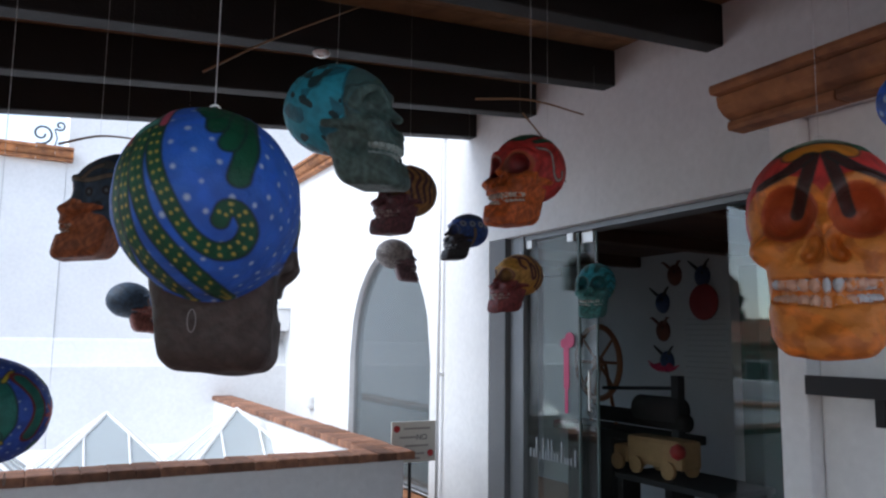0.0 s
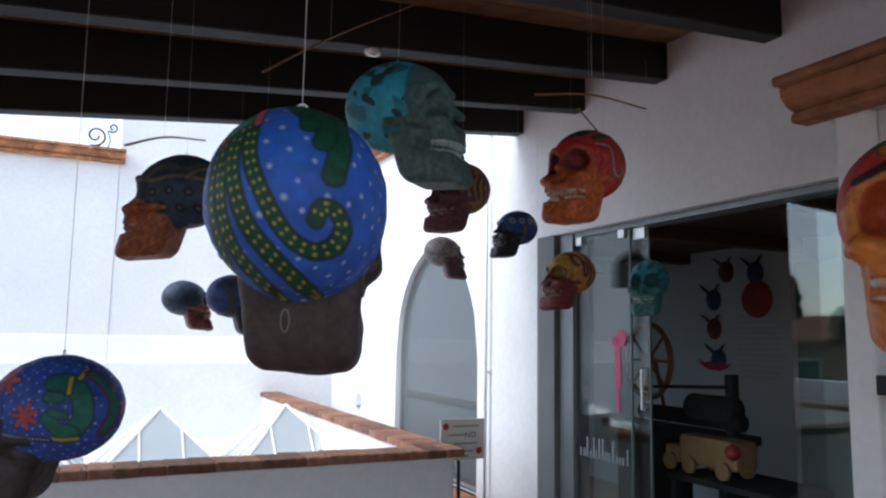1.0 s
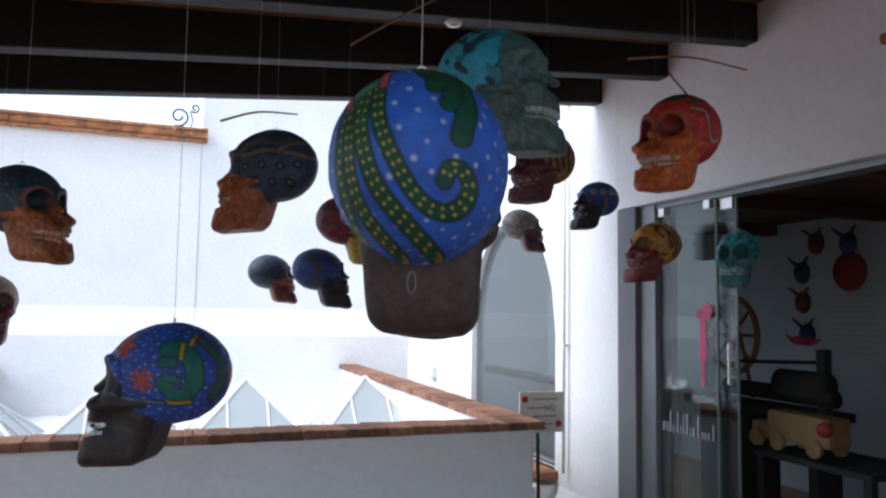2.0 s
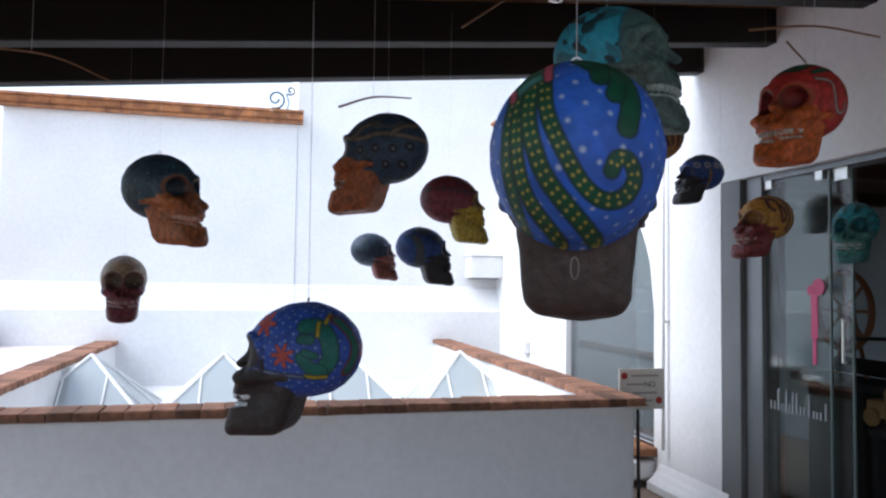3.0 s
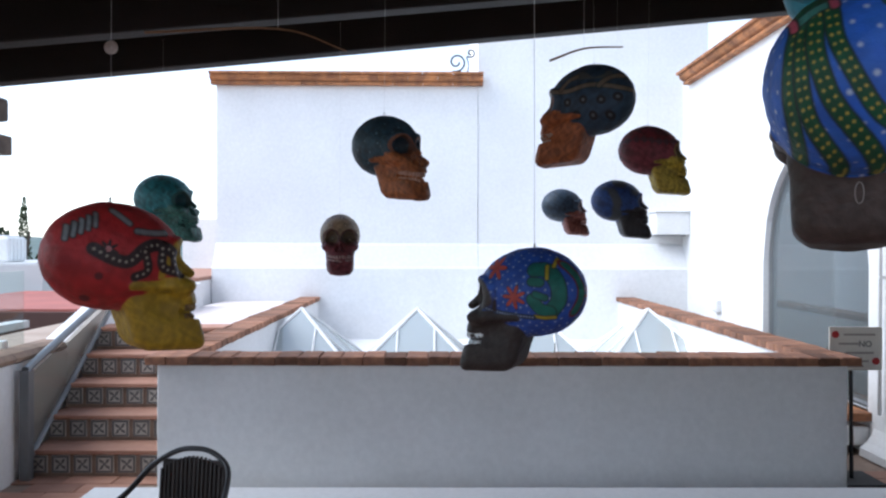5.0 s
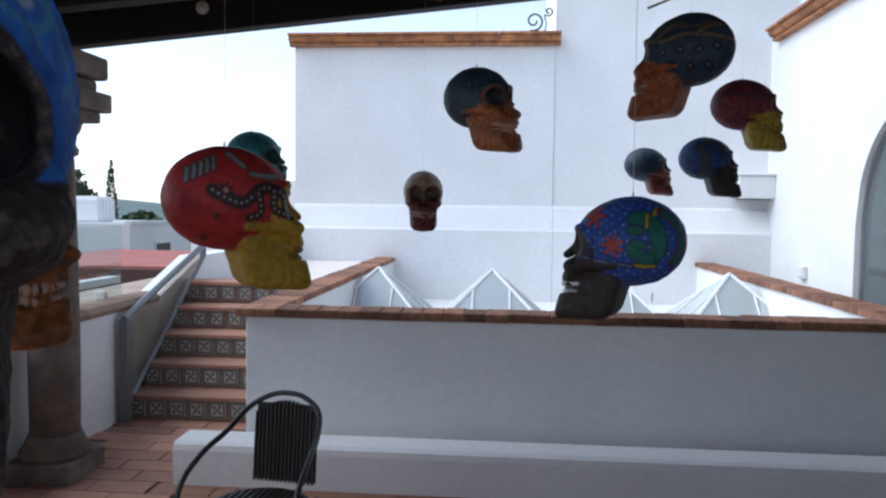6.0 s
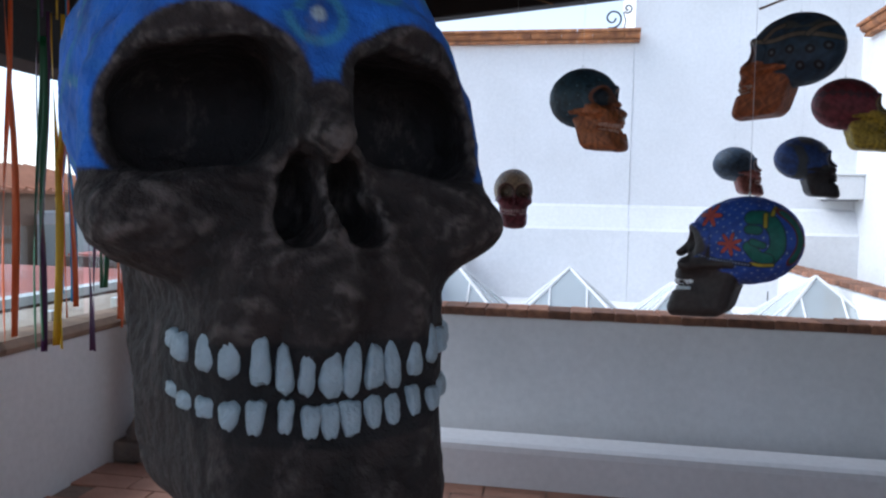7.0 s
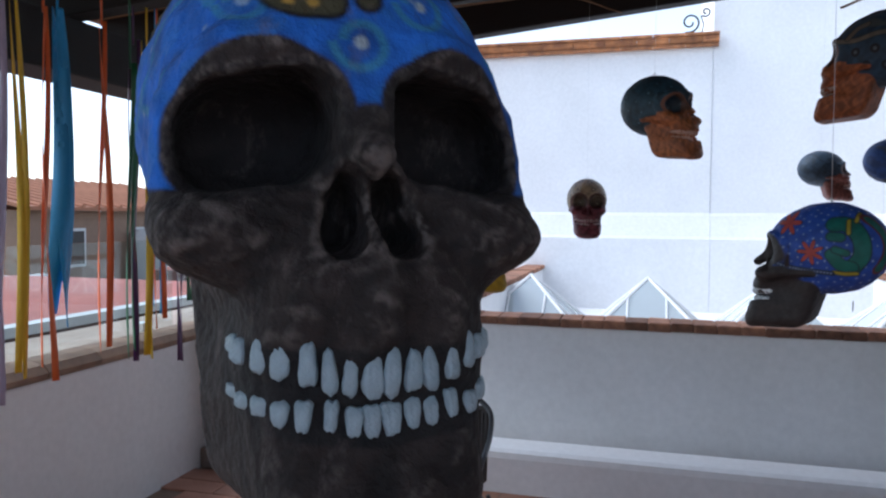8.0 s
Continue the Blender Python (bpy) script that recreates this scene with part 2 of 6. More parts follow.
bm = bmesh.new()
slab(bm, DY1, AY0, -0.3, 3.38)
structure("wall_east_pier", bm, PLASTER, "white plastered pier between door and arch", "wall")
bm = bmesh.new()
slab(bm, DY0, DY1 - 0.002, DZ, 3.38)
structure("wall_east_lintel", bm, PLASTER, "white plastered wall above the glass doors", "wall")
bm = bmesh.new()
slab(bm, AY1, YB + 0.3, -0.3, 3.38)
structure("wall_east_far", bm, PLASTER, "white plastered courtyard wall", "wall")
bm = bmesh.new()
N = 28
ac, ar = (AY0 + AY1) / 2, (AY1 - AY0) / 2
for i in range(N):
    a, b = AY0 + (AY1 - AY0) * i / N, AY0 + (AY1 - AY0) * (i + 1) / N
    za, zb = (ASP + (AZ1 - ASP) * math.sqrt(max(0, 1 - ((v - ac) / ar) ** 2)) for v in (a, b))
    prism(bm, [(a, za), (b, zb), (b, 3.38), (a, 3.38)], XW, XW + WT)
bmesh.ops.remove_doubles(bm, verts=bm.verts[:], dist=0.0005)
structure("wall_east_arch", bm, PLASTER, "white plastered wall round an arched opening", "wall")
structure("wall_east_sill", boxed(XW, XW + WT, AY0 + 0.002, AY1 - 0.002, -0.3, AZ0), PLASTER, "white plastered wall below the arch", "wall")

# projecting block with a bar recess, nearer than the doors
structure("wall_block_jamb", boxed(0.04, XW + WT, -2.56, DY0 - 0.06, -0.3, 2.19, bevel=0.01), PLASTER, "white plastered pier beside the doors", "wall")
structure("wall_block_base", boxed(0.10, XW + WT, -7.5, -2.562, -0.3, 2.19, bevel=0.01), PLASTER, "white plastered wall with a recessed bar", "wall")
structure("wall_block_top", boxed(XW, XW + WT, -7.5, DY0 - 0.002, 2.195, 3.38), PLASTER, "white plastered wall above the cornice", "wall")
# closing wall behind the camera, unseen, its height set to cut southern light
structure("wall_south_added", boxed(-5.05, XW + WT, -7.7, -7.503, -0.3, 2.10), PLASTER, "unseen white plastered wall added to shade the terrace", "wall")

# upper landing beside the back wall
PALEFLOOR = mat("worn_pale_floor", (0.74, 0.69, 0.67), 0.85, spot=(0.66, 0.56, 0.52), amount=0.6, scale=3)
structure("floor_upper", boxed(-4.86, PX + 0.047, 1.582, YB - 0.003, 0.70, 0.745), PALEFLOOR, "upper landing with a worn pale pink floor", "floor")
structure("floor_upper_far", boxed(-6.1, -5.003, 4.2, 9.0, 1.0, 1.04), TILE, "far upper terrace paved with terracotta", "floor")
structure("landing_base", boxed(-4.855, PX + 0.045, 1.60, YB - 0.01, -0.2, 0.698), PLASTER, "white plastered base of the landing", "wall")
structure("terrace_base", boxed(-6.05, -5.01, 4.21, 8.9, -0.3, 0.998), PLASTER, "white plastered edge of the upper terrace", "wall")
structure("wall_upper", boxed(-6.25, -5.003, 7.3, 7.5, 1.0, 1.80), PLASTER, "low white wall of the upper terrace", "wall")


# ---- roof ----
FALL = 0.041        # fall of the roof to the south


def rafter(y, h=0.20, w=0.10):
    """One beam that falls to the west; y is its near edge at the door wall."""
    bm = bmesh.new()
    x0, x1 = -5.15, XW + 0.05
    vs = []
    for x in (x0, x1):
        yy = y + SKEW * (x - XW)
        for dy, dz in ((0, 0), (w, 0), (w, h), (0, h)):
            vs.append(bm.verts.new((x, yy + dy, roof_z(x) - FALL * (0.35 - y) + dz)))
    for f in ((0, 1, 2, 3), (7, 6, 5, 4), (0, 4, 5, 1), (1, 5, 6, 2), (2, 6, 7, 3), (3, 7, 4, 0)):
        bm.faces.new([vs[k] for k in f])
    bmesh.ops.recalc_face_normals(bm, faces=bm.faces[:])
    bmesh.ops.bevel(bm, geom=bm.edges[:], offset=0.006, segments=1, affect="EDGES")
    ob = part("roof_beam", bm, BEAM)
    return tagged(ob, "dark stained square wooden roof beam", "beam", "roof beams", "structure")


for k in range(8):
    rafter(0.35 - 0.72 * k)
bm = bmesh.new()
for k in range(25):
    y1 = 0.45 - 0.24 * k
    x0, x1 = -5.2, XW + 0.1
    vs = [bm.verts.new((x, yy + SKEW * (x - XW), roof_z(x) + 0.2 - FALL * (0.35 - yy) + dz)) for x in (x0, x1) for yy in (y1 - 0.232, y1) for dz in (0, 0.03)]
    for f in ((0, 1, 3, 2), (4, 6, 7, 5), (0, 4, 5, 1), (2, 3, 7, 6), (0, 2, 6, 4), (1, 5, 7, 3)):
        bm.faces.new([vs[i] for i in f])
bmesh.ops.recalc_face_normals(bm, faces=bm.faces[:])
structure("ceiling", bm, DECK, "brown wooden board ceiling on dark beams", "ceiling")
bm = bmesh.new()
vs = [bm.verts.new((x, yy + SKEW * (x - XW), roof_z(x) + 0.232 - FALL * (0.35 - yy) + dz)) for x in (-5.22, XW + 0.26) for yy in (-5.4, 0.46) for dz in (0, 0.08)]
for f in ((0, 1, 3, 2), (4, 6, 7, 5), (0, 4, 5, 1), (2, 3, 7, 6), (0, 2, 6, 4), (1, 5, 7, 3)):
    bm.faces.new([vs[i] for i in f])
bmesh.ops.recalc_face_normals(bm, faces=bm.faces[:])
structure("roof", bm, BRICK, "clay roof slab over the terrace", "roof")
structure("wall_plate", boxed(-4.98, -4.74, -6.2, -0.15, 1.93, 2.155, bevel=0.01), BEAM, "dark wooden beam carrying the rafters", "beam")


# ---- small round fittings on the beams ----
def fitting(m):
    th = thing("beam_fitting", "small white round fitting screwed to a dark roof beam", "fitting", "fittings on the roof beams", m)
    part("base", lathe(bmesh.new(), [(0.012, 0.0), (0.034, 0.0), (0.036, 0.006), (0.030, 0.016), (0.012, 0.018)], 20), WHITE, th, smooth=True)
    part("button", lathe(bmesh.new(), [(0.004, 0.018), (0.012, 0.018), (0.010, 0.024), (0.004, 0.025)], 14), STEEL, th, smooth=True)


fitting(pose(-1.10, -1.25, roof_z(-1.10) - FALL * 1.44 - 0.001, 180, 0, 0))
fitting(pose(-4.03, 0.35 + SKEW * (-4.03 - XW) - 0.001, 2.43, 90, 0, 0))


# ---- courtyard details ----
def brick_mesh(name, sx, sy, sz, seed):
    """One worn brick, centred, with chipped edges."""
    rnd = random.Random(seed)
    bm = boxed(-sx / 2, sx / 2, -sy / 2, sy / 2, -sz / 2, sz / 2, bevel=min(sx, sy, sz) * 0.14)
    for v in bm.verts:
        v.co += Vector((rnd.uniform(-1, 1), rnd.uniform(-1, 1), rnd.uniform(-1, 1))) * 0.003
    return mesh_of(bm, name, BRICK)


def coping(name, x0, x1, y0, y1, z, along, step=0.118):
    """A brick coping: a mortar bed with bricks laid across it, each one a piece."""
    bed = structure(name, boxed(x0 + 0.012, x1 - 0.012, y0 + 0.012, y1 - 0.012, z - 0.048, z - 0.008), MORTAR, "weathered red brick coping on a white parapet", "coping")
    n = round(((x1 - x0) if along == "x" else (y1 - y0)) / step)
    step = ((x1 - x0) if along == "x" else (y1 - y0)) / n
    sx, sy = (step - 0.003, y1 - y0) if along == "x" else (x1 - x0, step - 0.003)
    kinds = [brick_mesh("brick", sx, sy, 0.046, 7 * k + n) for k in range(4)]
    for i in range(n):
        c = (x0 + (i + 0.5) * step, (y0 + y1) / 2) if along == "x" else ((x0 + x1) / 2, y0 + (i + 0.5) * step)
        piece("brick", random.choice(kinds), bed, pose(c[0], c[1] + random.uniform(-0.004, 0.004), z - 0.023 + random.uniform(-0.002, 0.002), random.uniform(-0.5, 0.5), random.uniform(-0.5, 0.5), random.uniform(-0.5, 0.5)))


# pyramid skylights in the pit
def skylight(x, y):
    th = thing("skylight", "pyramid skylight of clear glass in white metal frames", "skylight", "skylights in the pit", pose(x, y, 0.30))
    h, b = 0.54, 0.50
    part("kerb", box(bmesh.new(), -b, b, -b, b, 0, 0.08, bevel=0.008), WHITE, th)
    apex = Vector((0, 0, h))
    corners = [Vector((sx * b * 0.98, sy * b * 0.98, 0.08)) for sx, sy in ((-1, -1), (1, -1), (1, 1), (-1, 1))]
    for k in range(4):
        a, c = corners[k], corners[(k + 1) % 4]
        bm = bmesh.new()
        n = (c - a).cross(apex - a).normalized() * 0.006
        vs = [bm.verts.new(p + d) for d in (Vector(), -n) for p in (a, c, apex)]
        bm.faces.new((vs[0], vs[1], vs[2]))
        bm.faces.new((vs[5], vs[4], vs[3]))
        for i in range(3):
            j = (i + 1) % 3
            bm.faces.new((vs[i], vs[3 + i], vs[3 + j], vs[j]))
        part("pane", bm, SKYGLASS, th)
        part("rib", tube(bmesh.new(), [a, apex], 0.016, 6), WHITE, th)
        for f in (0.33, 0.66):
            foot = a.lerp(c, f)
            top = a.lerp(apex, f * 2) if f < 0.5 else c.lerp(apex, (1 - f) * 2)
            part("glazing_bar", tube(bmesh.new(), [foot + n, top + n], 0.009, 6), WHITE, th)
    return th


for k in range(4):
    skylight(-3.56 + 1.04 * k, 2.6)


def scroll(a0, turns, r0, r1, c, flip=1):
    return [(c[0] + flip * (r0 + (r1 - r0) * i / 24) * math.cos(a0 + turns * 2 * math.pi * i / 24), c[1], c[2] + (r0 + (r1 - r0) * i / 24) * math.sin(a0 + turns * 2 * math.pi * i / 24)) for i in range(25)]


# wrought iron scroll on the ledge
th = thing("iron_scroll", "black wrought iron scroll bracket standing on the brick ledge", "bracket", at=pose(-2.12, YB + 0.12, 3.47))
part("foot", boxed(-0.05, 0.05, -0.02, 0.02, 0, 0.02), BLACK, th)
part("large_scroll", tube(bmesh.new(), scroll(-1.5, 1.25, 0.11, 0.03, (0, 0, 0.125)), 0.011, 6), BLACK, th)
part("small_scroll", tube(bmesh.new(), scroll(-2.4, 1.2, 0.055, 0.015, (0.17, 0, 0.235)), 0.010, 6), BLACK, th)
part("stem", tube(bmesh.new(), [(0.13, 0, 0.0), (0.15, 0, 0.09), (0.12, 0, 0.19)], 0.007, 6), BLACK, th)


def cornice(name, p0, p1, out, z, parts, label):
    """A moulded clay cornice of pieces laid end to end; the profile is (distance out, height) pairs."""
    p0, p1, out = Vector(p0), Vector(p1), Vector(out)
    n, run = parts, (p1 - p0)
    bed = structure(name, tube(bmesh.new(), [p0 + Vector((0, 0, z + 0.05)) + out * 0.04, p1 + Vector((0, 0, z + 0.05)) + out * 0.04], 0.03, 4), MORTAR, label, "cornice")
    prof = [[(0, 0.11), (0.16, 0.11), (0.165, 0.125), (0.16, 0.14), (0, 0.14)],
            [(0, 0.035), (0.06, 0.035), (0.10, 0.05), (0.125, 0.075), (0.13, 0.105), (0, 0.105)],
            [(0, 0), (0.075, 0), (0.08, 0.012), (0.075, 0.03), (0, 0.03)]]
    for row, pr in enumerate(prof):
        step = run / n
        shift = 0.5 if row == 1 else 0.0
        edges = [0.0] + [k + shift for k in range(1, n)] + [float(n)]
        for a, b in zip(edges, edges[1:]):
            bm = bmesh.new()
            g = 0.003 / step.length
            ends = []
            for f in (a + g, b - g):
                ends.append([bm.verts.new(p0 + step * f + out * d + Vector((0, 0, z + h))) for d, h in pr])
            m = len(pr)
            for i in range(m):
                bm.faces.new((ends[0][i], ends[0][(i + 1) % m], ends[1][(i + 1) % m], ends[1][i]))
            bm.faces.new(ends[0][::-1])
            bm.faces.new(ends[1])
            bmesh.ops.recalc_face_normals(bm, faces=bm.faces[:])
            part("cornice_tile", bm, CORNICE, bed)


cornice("cornice_back", (-5.05, YB + 0.18, 0), (-1.80, YB + 0.18, 0), (0, -1, 0), 3.32, 9, "moulded clay cornice along the back wall's top")
cornice("cornice_east", (XW - 0.002, 0.75, 0), (XW - 0.002, 4.62, 0), (-1, 0, 0), 3.30, 11, "moulded clay cornice along the courtyard wall")
cornice("cornice_block", (0.04, -2.36, 0), (0.04, -7.4, 0), (-1, 0, 0), 2.176, 13, "moulded clay cornice above the bar recess")
structure("cornice_block_bed", boxed(0.042, XW - 0.003, -7.4, -2.38, 2.192, 2.325), PLASTER, "white plastered top of the bar block", "cornice")

# white box on the back wall, small socket on the courtyard wall, drain pipe
th = thing("wall_box", "white enamelled equipment box fixed to the back wall", "box", at=pose(0.42, YB + 0.18, 1.54))
part("case", boxed(-0.20, 0.20, -0.26, 0.02, 0, 0.26, bevel=0.012), WHITE, th)
part("hood", boxed(-0.215, 0.215, -0.28, 0.02, 0.262, 0.285, bevel=0.006), WHITE, th)
part("grille", boxed(-0.16, 0.16, -0.22, 0.0, -0.014, 0.0), FRAME, th)
th = thing("wall_socket", "small white plastic socket box on the courtyard wall", "socket", at=pose(XW, 3.68, 0.72))
part("case", boxed(-0.05, 0.0, -0.07, 0.07, 0, 0.13, bevel=0.008), WHITE, th)
part("cover", boxed(-0.058, -0.05, -0.055, 0.055, 0.015, 0.115, bevel=0.003), WHITE, th)
th = thing("drain_pipe", "pale grey painted drain pipe on the courtyard wall", "pipe", at=pose(XW - 0.04, 0.80, 0))
part("pipe", tube(bmesh.new(), [(0, 0, 0.3), (0, 0, 3.29)], 0.012, 10), mat("pale_pipe", (0.79, 0.79, 0.79), 0.8), th, smooth=True)
for z in (1.2, 3.0):
    part("bracket", boxed(-0.016, 0.04, -0.018, 0.018, z, z + 0.02), WHITE, th)

# ---- arched window ----
def arch_z(v, grow=0.0):
    return ASP + (AZ1 + grow - ASP) * math.sqrt(max(0.0, 1 - ((v - ac) / (ar + grow)) ** 2))


win = tagged(new("window_1"), "tall arched glass door in a slim grey frame", "window", kind="structure")
pts = [(XW + 0.07, AY0 + 0.02, AZ0 + 0.02)] + [(XW + 0.07, ac - (ar - 0.02) * math.cos(math.pi * i / 24), ASP + (AZ1 - 0.02 - ASP) * math.sin(math.pi * i / 24)) for i in range(25)] + [(XW + 0.07, AY1 - 0.02, AZ0 + 0.02)]
part("window_frame", tube(bmesh.new(), pts, 0.024, 6, closed=True), METAL, win)
bm = bmesh.new()
ends = [[bm.verts.new((XW + 0.065 + d, y, z)) for _, y, z in pts] for d in (0, 0.008)]
bm.faces.new(ends[0])
bm.faces.new(ends[1][::-1])
part("pane", bm, ARCHGLASS, win)
part("window_sill", boxed(XW - 0.16, XW + 0.05, AY0 - 0.05, AY1 + 0.05, AZ0 - 0.06, AZ0, bevel=0.01), CORNICE, win, "clay tile sill")
part("step", boxed(XW - 0.30, XW - 0.005, AY0 - 0.03, AY1 + 0.1, 0.05, AZ0 - 0.10, bevel=0.015), PLASTER, win)


def oval(name, colour, y, z, ry, rz, x, rough=0.5):
    bm = bmesh.new()
    bmesh.ops.create_uvsphere(bm, u_segments=20, v_segments=12, radius=1.0)
    bmesh.ops.scale(bm, verts=bm.verts[:], vec=(0.03, ry, rz))
    bm.verts.ensure_lookup_table()
    th = thing("paper_balloon", "coloured paper balloon hanging behind the arched glass", "balloon", "balloons behind the glass", pose(x, y, z))
    part("balloon", bm, mat(name, colour, rough, amount=0.3), th, smooth=True)
    part("string", tube(bmesh.new(), [(0, 0, rz), (0, 0, 2.7 - z)], 0.003, 5), WIRE, th)


oval("pink_paper", (0.75, 0.09, 0.16), 2.42, 1.28, 0.20, 0.27, XW + 0.20)
oval("blue_paper", (0.10, 0.22, 0.55), 2.16, 1.52, 0.18, 0.25, XW + 0.24)
oval("yellow_paper", (0.55, 0.50, 0.20), 1.62, 1.72, 0.20, 0.26, XW + 0.30)
oval("gold_paper", (0.65, 0.45, 0.05), 2.38, 0.80, 0.12, 0.15, XW + 0.25)

# ---- glass doors ----
door = tagged(new("door_1"), "frameless glass sliding doors in a grey metal jamb, one standing open", "door", kind="structure")
part("jamb", boxed(XW + 0.002, XW + 0.24, -0.02, DY1 - 0.003, -0.01, DZ - 0.002, bevel=0.006), FRAME, door)
part("post", boxed(XW + 0.04, XW + 0.16, -0.17, -0.025, -0.01, DZ - 0.002, bevel=0.006), METAL, door)
part("track", boxed(XW + 0.05, XW + 0.17, DY0, -0.175, DZ - 0.035, DZ - 0.003, bevel=0.003), METAL, door)
for k, (y0, y1, x) in enumerate(((-0.68, -0.175, 0.07), (-0.80, -0.30, 0.10), (-2.40, -1.74, 0.07), (-2.05, -1.84, 0.13))):
    p = part("glass_leaf", boxed(XW + x, XW + x + 0.010, y0, y1, 0.015, DZ - 0.04), GLASS, door)
    edge = part("leaf_edge", boxed(XW + x - 0.001, XW + x + 0.011, y0 - 0.006, y0 + 0.006, 0.015, DZ - 0.04), mat("glass_edge", (0.10, 0.14, 0.13), 0.3), p)
    if k == 0:
        for y in (-0.21, -0.62):
            part("clip", boxed(XW + x - 0.014, XW + x + 0.02, y - 0.028, y + 0.028, DZ - 0.085, DZ - 0.03, bevel=0.004), STEEL, p)
    elif k < 3:
        part("clip", boxed(XW + x - 0.014, XW + x + 0.02, y0 + 0.01, y0 + 0.11, DZ - 0.10, DZ - 0.03, bevel=0.004), STEEL, p)
part("pull", tube(bmesh.new(), [(XW + 0.09, -0.76, 1.08), (XW + 0.075, -0.76, 1.08), (XW + 0.075, -0.76, 1.30), (XW + 0.09, -0.76, 1.30)], 0.008, 8), STEEL, door)
# pink sticker and unreadable frosted lettering
PINK = mat("pink_film", (0.62, 0.07, 0.18), 0.5, bump=0)
FROST = mat("frosted_film", (0.30, 0.32, 0.33), 0.8, bump=0.05)
bm = boxed(XW + 0.064, XW + 0.068, -0.595, -0.545, 1.19, 1.43, bevel=0.0015)
box(bm, XW + 0.064, XW + 0.068, -0.582, -0.556, 1.05, 1.19)
for y, z, r in ((-0.60, 1.47, 0.045), (-0.545, 1.45, 0.028)):
    c = bmesh.ops.create_cone(bm, segments=18, radius1=r, radius2=r, depth=0.004, cap_ends=True)
    bmesh.ops.rotate(bm, verts=c["verts"], cent=(0, 0, 0), matrix=Matrix.Rotation(radians(90), 3, "Y"))
    bmesh.ops.translate(bm, verts=c["verts"], vec=(XW + 0.066, y, z))
part("sticker", bm, PINK, door, "pink plastic film sticker")
rnd = random.Random(3)
bm = bmesh.new()
y = -0.21
while y > -0.66:
    hgt = rnd.choice((0.04, 0.05, 0.09, 0.12))
    box(bm, XW + 0.064, XW + 0.068, y - 0.012, y, 0.76, 0.76 + hgt)
    y -= rnd.uniform(0.022, 0.04)
part("lettering", bm, FROST, door, "white frosted film strokes")

# ---- room behind the doors ----
structure("room_floor", boxed(XW + 0.252, 3.1, -2.9, 3.1, -0.3, 0.0), TILE, "shop floor of clay tile", "floor")
structure("room_ceiling", boxed(XW + 0.252, 3.1, -2.9, 3.1, 2.26, 2.36), mat("shop_board", (0.10, 0.045, 0.028), 0.7, spot=(0.05, 0.022, 0.014), amount=0.7, scale=6, grain=70, bump=0.3), "brown wooden shop ceiling", "ceiling")
structure("room_wall_east", boxed(2.9, 3.1, -2.9, 3.1, 0.002, 2.258), PLASTER_IN, "off-white shop wall", "wall")
structure("room_wall_north", boxed(XW + 0.252, 2.898, 2.9, 3.1, 0.002, 2.258), PLASTER_IN, "off-white shop wall", "wall")
structure("room_wall_south", boxed(XW + 0.252, 2.898, -2.9, -2.7, 0.002, 2.258), PLASTER_IN, "off-white shop wall", "wall")
structure("room_screen", boxed(2.2, 2.26, -1.0, -0.55, 0.002, 2.0, bevel=0.01), mat("green_board", (0.02, 0.09, 0.075), 0.5), "dark green upright board in the shop", "panel")
for k in range(4):
    y = 2.3 - k * 1.2
    ob = structure("room_beam", boxed(XW + 0.26, 2.895, y, y + 0.12, 2.16, 2.258, bevel=0.01), mat("brown_beam", (0.10, 0.045, 0.025), 0.6), "brown wooden shop ceiling beam", "beam")


def mask(y, z, base, horn, size=0.12, feather=False):
    th = thing("carved_mask", "painted wooden festival mask hung on the shop wall", "mask", "masks on the shop wall", pose(2.9, y, z))
    bm = bmesh.new()
    bmesh.ops.create_uvsphere(bm, u_segments=18, v_segments=12, radius=1.0)
    bmesh.ops.scale(bm, verts=bm.verts[:], vec=(size * 0.55, size * 0.85, size))
    for v in bm.verts:
        if v.co.x > 0.0:
            v.co.x *= 0.1
        if abs(v.co.y) < size * 0.2 and abs(v.co.z) < size * 0.4:
            v.co.x -= size * 0.25
    part("face", bm, base, th, smooth=True)
    for s in (-1, 1):
        part("horn" if horn else "ear", tube(bmesh.new(), [(-0.03, s * size * 0.4, size * 0.7), (-0.05, s * size * 0.9, size * 1.2), (-0.05, s * size * 1.2, size * (1.45 if horn else 1.2))], size * 0.16, 8, taper=0.006), INK if horn else base, th)
        part("eye", lathe(bmesh.new(), [(size * 0.02, -0.01), (size * 0.15, 0.0), (size * 0.02, 0.01)], 10, (0, 0)), INK, th).matrix_local = pose(-size * 0.5, s * size * 0.33, size * 0.25, 0, 90, 0)
    if feather:
        for k in range(9):
            a = radians(-160 + 40 * k / 2 * 1.0)
            part("plume", tube(bmesh.new(), [(-0.03, size * 0.5 * math.cos(a), -size * 0.3), (-0.05, size * 1.3 * math.cos(a), -size * 0.4 + size * 0.5 * math.sin(a)), (-0.05, size * 2.0 * math.cos(a), size * 0.9 * math.sin(a))], 0.02, 6, taper=0.005), feather, th)


